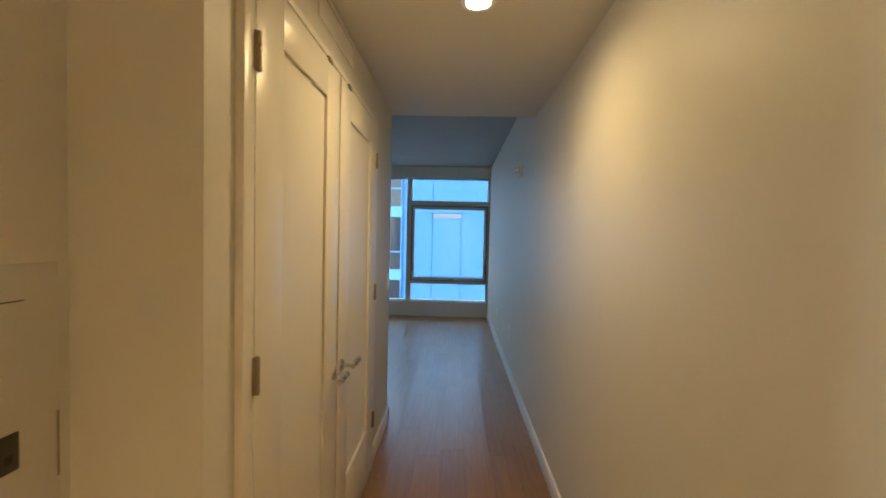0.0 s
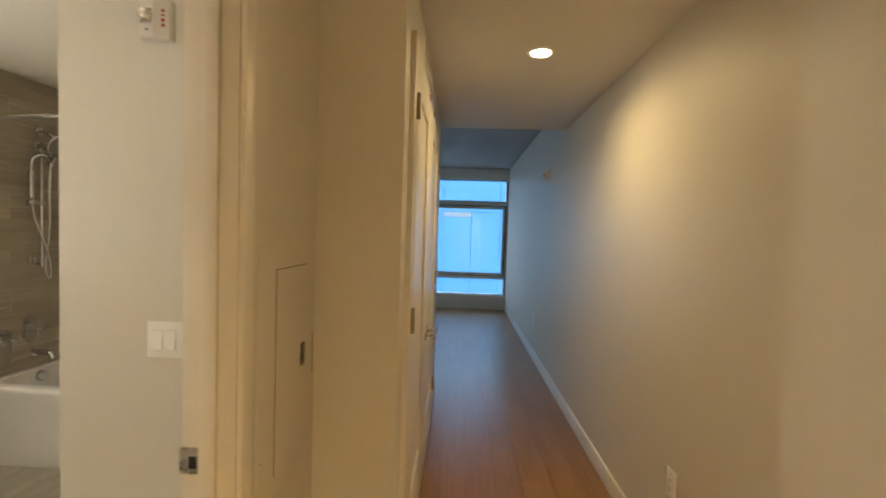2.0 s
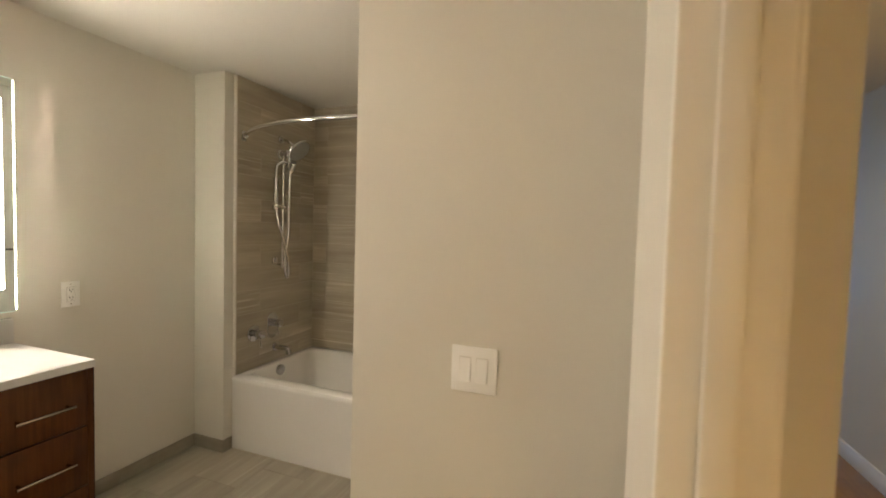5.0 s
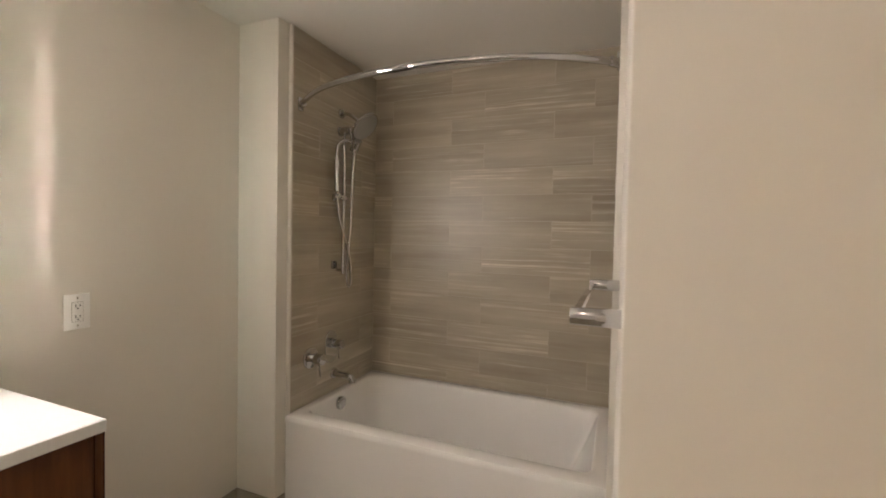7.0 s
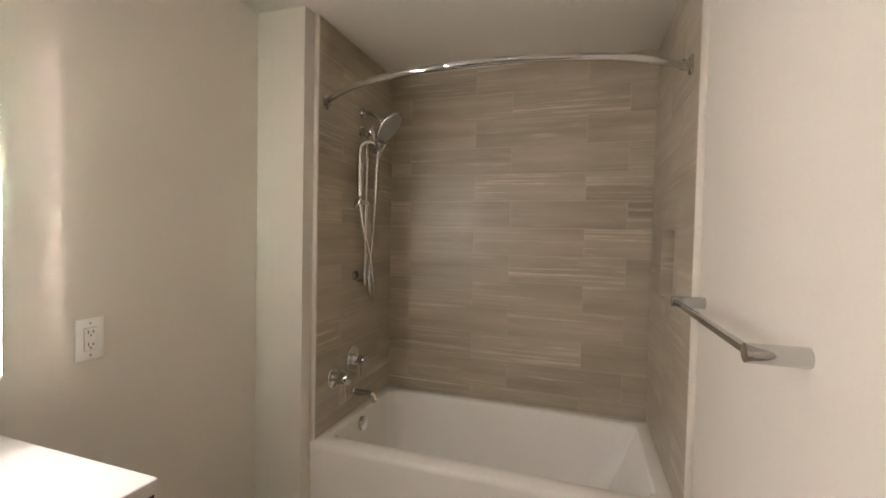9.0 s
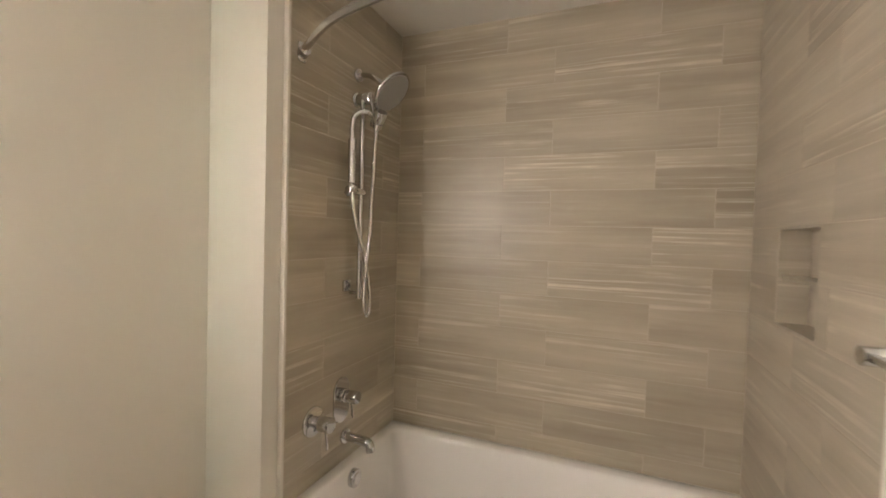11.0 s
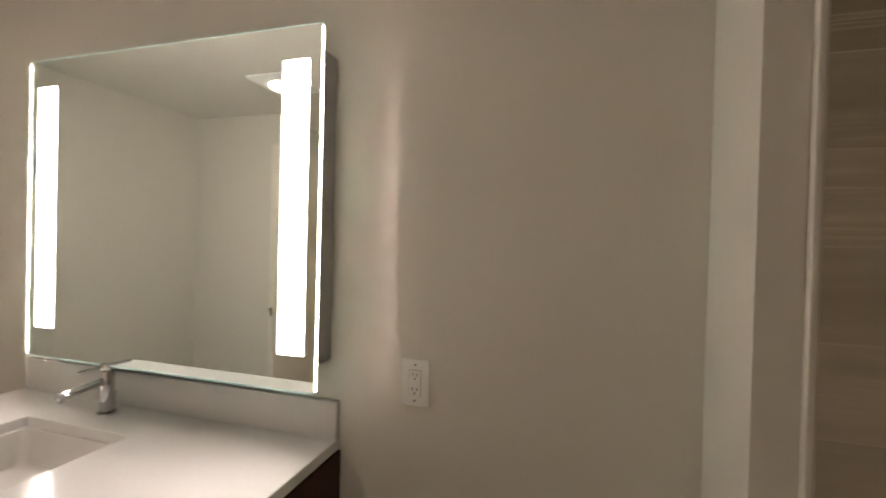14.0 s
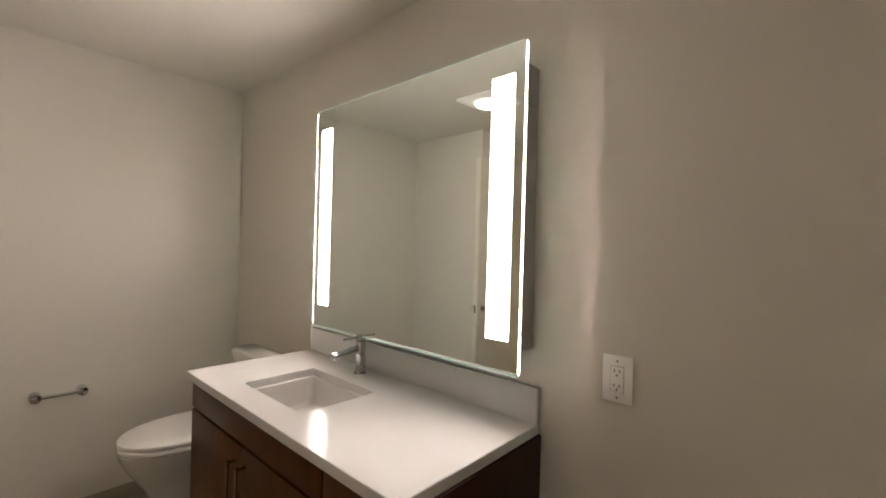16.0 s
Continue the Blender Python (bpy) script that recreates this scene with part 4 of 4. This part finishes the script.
# lighted mirror
MX, MY0, MY1, MZ0, MZ1 = -3.066, 0.168, 1.274, 1.046, 2.027
mir = thing("lighted_mirror", (W, 0.725, MZ0), "large lighted mirror with two glowing strips", "mirror")
back = part("housing", one_box(-3.0955, MX - 0.008, MY0 + 0.07, MY1 - 0.07, MZ0 + 0.075, MZ1 - 0.075, bevel=0.003), PLASTIC, mir)
part("back_plate", one_box(W + 0.001, -3.0955, MY0 + 0.010, MY1 - 0.010, MZ0 + 0.072, MZ1 - 0.058, bevel=0.001), CASE, mir)
# added baffles and hidden emitters; their slits shape the glow and band on the wall
for y, s in ((MY0, 1), (MY1, -1)):
    lip = sorted((y + s * 0.010, y + s * 0.012))
    shelf = sorted((y + s * 0.012, y + s * 0.056))
    part("light_baffle", boxes((-3.0924, -3.0770, lip[0], lip[1], MZ0 + 0.060, MZ1 - 0.045), (-3.0774, -3.0768, shelf[0], shelf[1], MZ0 + 0.060, MZ1 - 0.045)), ALU, mir)
    part("wall_glow_emitter", one_box(-3.0800, -3.0785, y + s * 0.050 - 0.0005, y + s * 0.050 + 0.0005, MZ0 + 0.08, MZ1 - 0.08), BAND, mir, "hidden emitter added for the glow on the wall", soft=False)
    part("wall_glow_emitter", one_box(-3.0755, -3.0725, y + s * 0.050 - 0.0005, y + s * 0.050 + 0.0005, MZ0 + 0.08, MZ1 - 0.08), HALO, mir, "hidden emitter added for the glow on the wall", soft=False)
part("glass_edge", boxes((MX - 0.006, MX - 0.0008, MY0, MY1, MZ0, MZ1), bevel=0.001), GLASS_EDGE, mir)
for y, s in ((MY0, -1), (MY1, 1)):
    bevel_ring = ((MX - 0.0002, y + s * 0.0002), (MX - 0.0018, y + s * 0.0030), (MX - 0.0030, y + s * 0.0030), (MX - 0.0030, y + s * 0.0002))
    lit_ring = ((MX - 0.00005, y + s * 0.0003), (MX + 0.0002, y + s * 0.0004), (MX - 0.0014, y + s * 0.0032), (MX - 0.0017, y + s * 0.0031))
    bevel = part("bevel", loft([[(px, py, z) for px, py in bevel_ring] for z in (MZ0 + 0.004, MZ1 - 0.004)], True, True), GLASS_EDGE, mir, "polished glass bevel", soft=False)
    part("lit_edge", loft([[(px, py, z) for px, py in lit_ring] for z in (MZ0 + 0.01, MZ1 - 0.01)], True, True), EDGE_SIDE, bevel, "glowing glass bevel", soft=False)
for z in (MZ0 - 0.0012, MZ1 + 0.0002):
    part("lit_edge", one_box(MX - 0.0055, MX - 0.0012, MY0 + 0.01, MY1 - 0.01, z, z + 0.001), EDGE_LIGHT, mir, "pale green glowing glass edge", soft=False)
part("mirror_face", one_box(MX - 0.0008, MX, MY0 + 0.002, MY1 - 0.002, MZ0 + 0.002, MZ1 - 0.002), MIRROR, mir, soft=False)
for y0, y1 in ((0.208, 0.287), (1.156, 1.237)):
    part("light_strip", one_box(MX, MX + 0.0008, y0, y1, 1.144, 1.936), STRIP, mir, "glowing frosted vertical strip", soft=False)

# ---------------------------------------------------------------- toilet
TCY = -0.43


def egg(cx, tip, half, z, back_x, n=40):
    """An elongated outline: round tip at +x, blunter back."""
    out = []
    for k in range(n):
        a = 2 * math.pi * k / n
        c, s = math.cos(a), math.sin(a)
        x = cx + (tip - cx) * c if c > 0 else cx + (cx - back_x) * (-(abs(c) ** 0.75))
        out.append((x, TCY + half * (abs(s) ** 0.92) * (1 if s >= 0 else -1), z))
    return out


toilet = thing("toilet", (-2.80, TCY, 0), "white two-piece toilet with closed lid", "toilet")
part("bowl", loft([egg(-2.80, -2.60, 0.115, 0.000, -3.06), egg(-2.80, -2.60, 0.112, 0.033, -3.06), egg(-2.80, -2.605, 0.105, 0.130, -3.06), egg(-2.78, -2.56, 0.125, 0.239, -3.08), egg(-2.76, -2.49, 0.165, 0.347, -3.08),
                   egg(-2.75, -2.462, 0.180, 0.407, -3.08), egg(-2.75, -2.460, 0.182, 0.432, -3.08), egg(-2.75, -2.468, 0.176, 0.439, -3.07)], True, True), CERAMIC, toilet)
part("seat", loft([egg(-2.75, -2.465, 0.183, 0.443, -2.975), egg(-2.75, -2.457, 0.190, 0.449, -2.985), egg(-2.75, -2.457, 0.190, 0.460, -2.985), egg(-2.75, -2.463, 0.184, 0.467, -2.98)], True, True), PLASTIC, toilet)
part("lid", loft([egg(-2.75, -2.463, 0.185, 0.470, -2.98), egg(-2.75, -2.455, 0.192, 0.475, -2.99), egg(-2.75, -2.456, 0.191, 0.488, -2.99), egg(-2.75, -2.466, 0.182, 0.496, -2.985), egg(-2.75, -2.52, 0.14, 0.501, -2.95), egg(-2.75, -2.62, 0.07, 0.503, -2.87)], True, True), PLASTIC, toilet)
part("tank", loft([rrect(-3.145, -3.02, TCY - 0.165, TCY + 0.165, 0.05, 0.40), rrect(-3.150, -3.01, TCY - 0.175, TCY + 0.175, 0.06, 0.55), rrect(-3.152, -3.005, TCY - 0.182, TCY + 0.182, 0.065, 0.775)], True, True), CERAMIC, toilet)
part("tank_lid", loft([rrect(-3.155, -2.997, TCY - 0.190, TCY + 0.190, 0.07, 0.776), rrect(-3.155, -2.994, TCY - 0.192, TCY + 0.192, 0.07, 0.795), rrect(-3.152, -2.999, TCY - 0.187, TCY + 0.187, 0.066, 0.808), rrect(-3.14, -3.015, TCY - 0.17, TCY + 0.17, 0.055, 0.815)], True, True), CERAMIC, toilet)
fl = part("flush_lever", rod(one_rod((-3.010, TCY + 0.11, 0.71), (-2.990, TCY + 0.11, 0.71), 0.012, n=16), (-2.992, TCY + 0.115, 0.71), (-2.988, TCY + 0.045, 0.70), 0.006, n=12), CHROME, toilet)
for y in (-0.07, 0.07):
    part("seat_hinge", one_box(-3.0, -2.965, TCY + y - 0.02, TCY + y + 0.02, 0.405, 0.44, bevel=0.005), PLASTIC, toilet)

holder = thing("toilet_paper_holder", (-2.30, SOUTH, 0.62), "empty chrome toilet paper holder on the wall", "toilet paper holder")
for x in (-2.215, -2.388):
    part("post", one_rod((x, SOUTH, 0.644), (x, SOUTH + 0.062, 0.644), 0.024, 0.021, 28, 0.0015), CHROME, holder)
part("bar", one_rod((-2.388, SOUTH + 0.050, 0.644), (-2.215, SOUTH + 0.050, 0.644), 0.0085, n=16), CHROME, holder)

# ---------------------------------------------------------------- living room window
win = thing("window_1", (-1.6, WIN_Y, 0.262), "large aluminium window with an operable lower sash", "window", kind="structure")
ZT, ZB = 2.49, 0.262
for x in (-4.17, -2.55, -0.585):
    part("mullion", boxes((x - 0.044, x + 0.044, WIN_Y - 0.03, WIN_Y + 0.10, ZB, ZT), bevel=0.003), WINDOW_PAINT, win)
part("mullion", boxes((EAST - 0.040, EAST, WIN_Y - 0.03, WIN_Y + 0.10, ZB, ZT), bevel=0.003), WINDOW_PAINT, win)
for x0, x1 in ((-4.126, -2.594), (-2.506, -0.629), (-0.541, EAST - 0.040)):
    part("sill", boxes((x0, x1, WIN_Y - 0.03, WIN_Y + 0.10, ZB, ZB + 0.020), bevel=0.002), WINDOW_PAINT, win)
    part("head", boxes((x0, x1, WIN_Y - 0.03, WIN_Y + 0.10, ZT - 0.018, ZT), bevel=0.002), DARK_ALU, win)
x0, x1 = -0.541, EAST - 0.040
for z, h in ((0.610, 0.027), (2.040, 0.044)):
    part("transom", boxes((x0, x1, WIN_Y - 0.03, WIN_Y + 0.10, z - h, z + h), bevel=0.002), WINDOW_PAINT, win)
part("gasket", boxes((x0, x1, WIN_Y - 0.036, WIN_Y + 0.02, 0.639, 0.650), (x0, x1, WIN_Y - 0.036, WIN_Y + 0.02, 1.980, 1.994),
                     (x0, x0 + 0.014, WIN_Y - 0.036, WIN_Y + 0.02, 0.650, 1.980), (x1 - 0.014, x1, WIN_Y - 0.036, WIN_Y + 0.02, 0.650, 1.980)), SLOT, win, "black rubber gasket round the sash")
a0, a1, c0, c1 = x0 + 0.015, x1 - 0.015, 0.651, 1.979
sash = part("sash", boxes((a0, a1, WIN_Y - 0.045, WIN_Y + 0.02, c0, c0 + 0.044), (a0, a1, WIN_Y - 0.045, WIN_Y + 0.02, c1 - 0.044, c1),
                          (a0, a0 + 0.042, WIN_Y - 0.045, WIN_Y + 0.02, c0 + 0.044, c1 - 0.044), (a1 - 0.042, a1, WIN_Y - 0.045, WIN_Y + 0.02, c0 + 0.044, c1 - 0.044), bevel=0.002), WINDOW_PAINT, win, "pale grey sash frame")
part("glazing_bead", boxes((a0 + 0.042, a1 - 0.042, WIN_Y - 0.040, WIN_Y + 0.02, c0 + 0.044, c0 + 0.050), (a0 + 0.042, a1 - 0.042, WIN_Y - 0.040, WIN_Y + 0.02, c1 - 0.050, c1 - 0.044)), DARK_ALU, sash)
part("sash_lock", one_box(0.10, 0.24, WIN_Y - 0.062, WIN_Y - 0.045, c0 + 0.006, c0 + 0.028, bevel=0.003), DARK_ALU, sash)
for a, b in ((a0 + 0.002, a0 + 0.024), (a1 - 0.024, a1 - 0.002)):
    part("sash_stay", one_box(a, b, WIN_Y - 0.058, WIN_Y - 0.045, 0.80, 0.96, bevel=0.003), DARK_ALU, sash)
for a, b, z0, z1 in ((-4.13, -2.59, ZB + 0.018, ZT - 0.016), (-2.51, -0.625, ZB + 0.018, ZT - 0.016), (x0, x1, ZB + 0.018, 0.585), (a0 + 0.04, a1 - 0.04, c0 + 0.042, c1 - 0.042), (x0, x1, 2.082, ZT - 0.016)):
    p = part("pane", one_box(a, b, WIN_Y + 0.03, WIN_Y + 0.036, z0, z1), PANE, win, soft=False)
    p.visible_shadow = False

# ---------------------------------------------------------------- outside: street and the building across
structure("ground", one_box(-1500, 1500, 8.6, 3000, -12.2, -12.0), ASPHALT, "grey street far below the window", "ground")
across = thing("building_across", (0, 20.3, -12), "pale panelled building across the street", "building")
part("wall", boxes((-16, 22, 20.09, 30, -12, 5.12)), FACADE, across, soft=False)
part("roof", boxes((-16.2, 22.2, 19.9, 30.2, 5.12, 5.5)), FACADE_WHITE_BLUED, across, soft=False)
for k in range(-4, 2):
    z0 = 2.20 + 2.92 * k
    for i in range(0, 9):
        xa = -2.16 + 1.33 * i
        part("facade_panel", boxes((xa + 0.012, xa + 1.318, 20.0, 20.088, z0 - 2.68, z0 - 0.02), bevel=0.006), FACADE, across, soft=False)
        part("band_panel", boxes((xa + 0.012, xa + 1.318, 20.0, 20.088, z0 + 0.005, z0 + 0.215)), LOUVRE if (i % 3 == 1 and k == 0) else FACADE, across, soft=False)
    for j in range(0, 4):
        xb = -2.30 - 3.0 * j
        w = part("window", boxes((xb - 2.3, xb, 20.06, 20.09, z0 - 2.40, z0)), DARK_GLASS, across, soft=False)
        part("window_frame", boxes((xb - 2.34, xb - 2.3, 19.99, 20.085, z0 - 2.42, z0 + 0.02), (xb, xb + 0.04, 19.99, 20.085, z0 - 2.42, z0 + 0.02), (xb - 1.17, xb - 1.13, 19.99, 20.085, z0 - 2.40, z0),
                                   (xb - 2.3, xb, 19.99, 20.085, z0 - 1.62, z0 - 1.56)), FACADE_WHITE_BLUED, w, soft=False)
        part("spandrel", boxes((xb - 2.9, xb + 0.06, 19.97, 20.088, z0 + 0.03, z0 + 0.50)), FACADE_WHITE_BLUED, across, soft=False)

# ---------------------------------------------------------------- tiles and planks, last
_tiles = {}


def piece_mesh(name, a, b, c, material, bevel):
    """A shared slab: a along x, b (thickness) along y, c along z, centred; cheap chamfered face towards -y."""
    key = (name, round(a, 4), round(b, 4), round(c, 4))
    if key not in _tiles:
        h = bevel
        v = [(-a / 2, b / 2, -c / 2), (a / 2, b / 2, -c / 2), (a / 2, b / 2, c / 2), (-a / 2, b / 2, c / 2),
             (-a / 2, -b / 2 + h, -c / 2), (a / 2, -b / 2 + h, -c / 2), (a / 2, -b / 2 + h, c / 2), (-a / 2, -b / 2 + h, c / 2),
             (-a / 2 + h, -b / 2, -c / 2 + h), (a / 2 - h, -b / 2, -c / 2 + h), (a / 2 - h, -b / 2, c / 2 - h), (-a / 2 + h, -b / 2, c / 2 - h)]
        f = [(0, 3, 2, 1), (8, 9, 10, 11)]
        for k in range(4):
            n = (k + 1) % 4
            f += [(k, n, 4 + n, 4 + k), (4 + k, 4 + n, 8 + n, 8 + k)]
        me = bpy.data.meshes.new(name)
        me.from_pydata(v, [], f)
        me.materials.append(material)
        _tiles[key] = me
    return _tiles[key]


def piece(name, mesh, m, parent):
    ob = new(name, mesh)
    ob.parent = parent
    ob.matrix_local = parent.matrix_world.inverted() @ m
    return ob


GAP = 0.0026
ROWS_Z = [RIM + 0.004] + [0.5497 + 0.1524 * k for k in range(0, 13) if 0.5497 + 0.1524 * k < CEIL_B - 0.01] + [CEIL_B]


def spans(start, end, joint, length=0.610):
    cuts = [start]
    first = joint - math.floor((joint - start) / length) * length
    while first < end - 0.004:
        if first > start + 0.004:
            cuts.append(first)
        first += length
    return list(zip(cuts, cuts[1:] + [end]))


grout_back = structure("tiled_wall_back", one_box(TILE_L, TILE_R, 3.0526, 3.07, RIM + 0.003, CEIL_B), GROUT, "taupe striated tile wall behind the bathtub", "tile wall")
grout_left = structure("tiled_wall_left", one_box(STUB_X, TILE_L - 0.0006, 2.287, 3.07, RIM + 0.003, CEIL_B), GROUT, "taupe striated tile wall with shower fittings", "tile wall")
grout_right = structure("tiled_wall_right", boxes((TILE_R + 0.0006, TOWEL_X, 2.197, NY0, RIM + 0.003, CEIL_B), (TILE_R + 0.0006, TOWEL_X, NY1, 3.07, RIM + 0.003, CEIL_B), (TILE_R + 0.0006, TOWEL_X, NY0, NY1, RIM + 0.003, NZ0),
                                                  (TILE_R + 0.0006, TOWEL_X, NY0, NY1, NZ1, CEIL_B), (TOWEL_X + 0.07, TOWEL_X + 0.0999, NY0, NY1, NZ0, NZ1)), GROUT, "taupe striated tile wall with a recessed niche", "tile wall")
bpy.context.view_layer.update()
for r, (z0, z1) in enumerate(zip(ROWS_Z, ROWS_Z[1:])):
    c, zc = z1 - z0 - GAP, (z0 + z1) / 2
    even = r % 2 == 1
    for a, b in spans(TILE_L, TILE_R, -1.548 if even else -1.757):
        piece("tile", piece_mesh("tile", b - a - GAP, 0.012, c, TILE, 0.0006), pose((a + b) / 2, TILE_B + 0.006, zc), grout_back)
    for a, b in spans(2.290, TILE_B, 2.49 if even else 2.895):
        piece("tile", piece_mesh("tile", b - a - GAP, 0.012, c, TILE, 0.0006), pose(TILE_L - 0.006, (a + b) / 2, zc, 0, 0, 90), grout_left)
    for a, b in spans(2.200, TILE_B, 2.44 if even else 2.64):
        if z0 > NZ0 - 0.01 and z1 < NZ1 + 0.01:
            cut = [(a, min(b, NY0)), (max(a, NY1), b)]
        else:
            cut = [(a, b)]
        for a2, b2 in cut:
            if b2 - a2 > 0.01:
                piece("tile", piece_mesh("tile", b2 - a2 - GAP, 0.012, c, TILE, 0.0006), pose(TILE_R + 0.006, (a2 + b2) / 2, zc, 0, 0, -90), grout_right)
# niche lining and shelf
for z0, z1 in ((NZ0, 1.312), (1.312, NZ1)):
    piece("tile", piece_mesh("tile", NY1 - NY0 - 0.002, 0.010, z1 - z0 - 0.002, TILE, 0.001), pose(TOWEL_X + 0.066, (NY0 + NY1) / 2, (z0 + z1) / 2, 0, 0, -90), grout_right)
part("niche_shelf", one_box(TILE_R + 0.012, TOWEL_X + 0.062, NY0 + 0.001, NY1 - 0.001, 1.303, 1.315, bevel=0.001), TILE, grout_right)
for y0, y1 in ((NY0, NY0 + 0.008), (NY1 - 0.008, NY1)):
    part("niche_side", one_box(TILE_R + 0.001, TOWEL_X + 0.062, y0, y1, NZ0 + 0.008, NZ1 - 0.008), TILE, grout_right)
for z0, z1 in ((NZ0, NZ0 + 0.008), (NZ1 - 0.008, NZ1)):
    part("niche_side", one_box(TILE_R + 0.001, TOWEL_X + 0.062, NY0, NY1, z0, z1), TILE, grout_right)
structure("tile_edge_left", one_box(STUB_X, TILE_L + 0.0015, 2.276, 2.288, RIM + 0.002, CEIL_B, bevel=0.003), WALL_BATH, "white edge strip of the tiling", "trim", True)
structure("tile_edge_right", one_box(TILE_R - 0.0015, TOWEL_X, 2.188, 2.198, RIM + 0.002, CEIL_B, bevel=0.003), WALL_BATH, "white edge strip of the tiling", "trim", True)

rng = random.Random(4)
# bathroom floor tiles, long side towards the tub
col = 0
x = W
while x < DOOR_W + 0.05:
    x2 = min(x + 0.305, DOOR_W + 0.06)
    for a, b in spans(SOUTH, 2.268, SOUTH + (0.2, 0.405, 0.61)[col % 3]):
        piece("floor_tile", piece_mesh("floor_tile", b - a - 0.002, 0.010, x2 - x - 0.002, FLOOR_TILE, 0.0006), pose((x + x2) / 2, (a + b) / 2, -0.005) @ pose(0, 0, 0, 0, 0, 90) @ pose(0, 0, 0, -90, 0, 0), floor_bath)
    x, col = x2, col + 1
# planks
PW = 0.165
x, row = EAST, 0
while x > -4.19:
    xa = max(x - PW, -4.2)
    y0 = -1.8 if x > DOOR_W + 0.2 else END_Y
    if xa < DOOR_W + 0.1 < x and y0 < 0:
        xa = DOOR_W + 0.075
    for a, b in spans(y0, 8.07, y0 + rng.uniform(0.1, 1.2), 1.22):
        piece("plank", piece_mesh("plank", b - a - 0.0008, 0.012, x - xa - 0.0008, PLANK, 0.0005), pose((x + xa) / 2, (a + b) / 2, -0.006) @ pose(0, 0, 0, 0, 0, 90) @ pose(0, 0, 0, -90, 0, 0), floor_hall)
    x, row = xa, row + 1
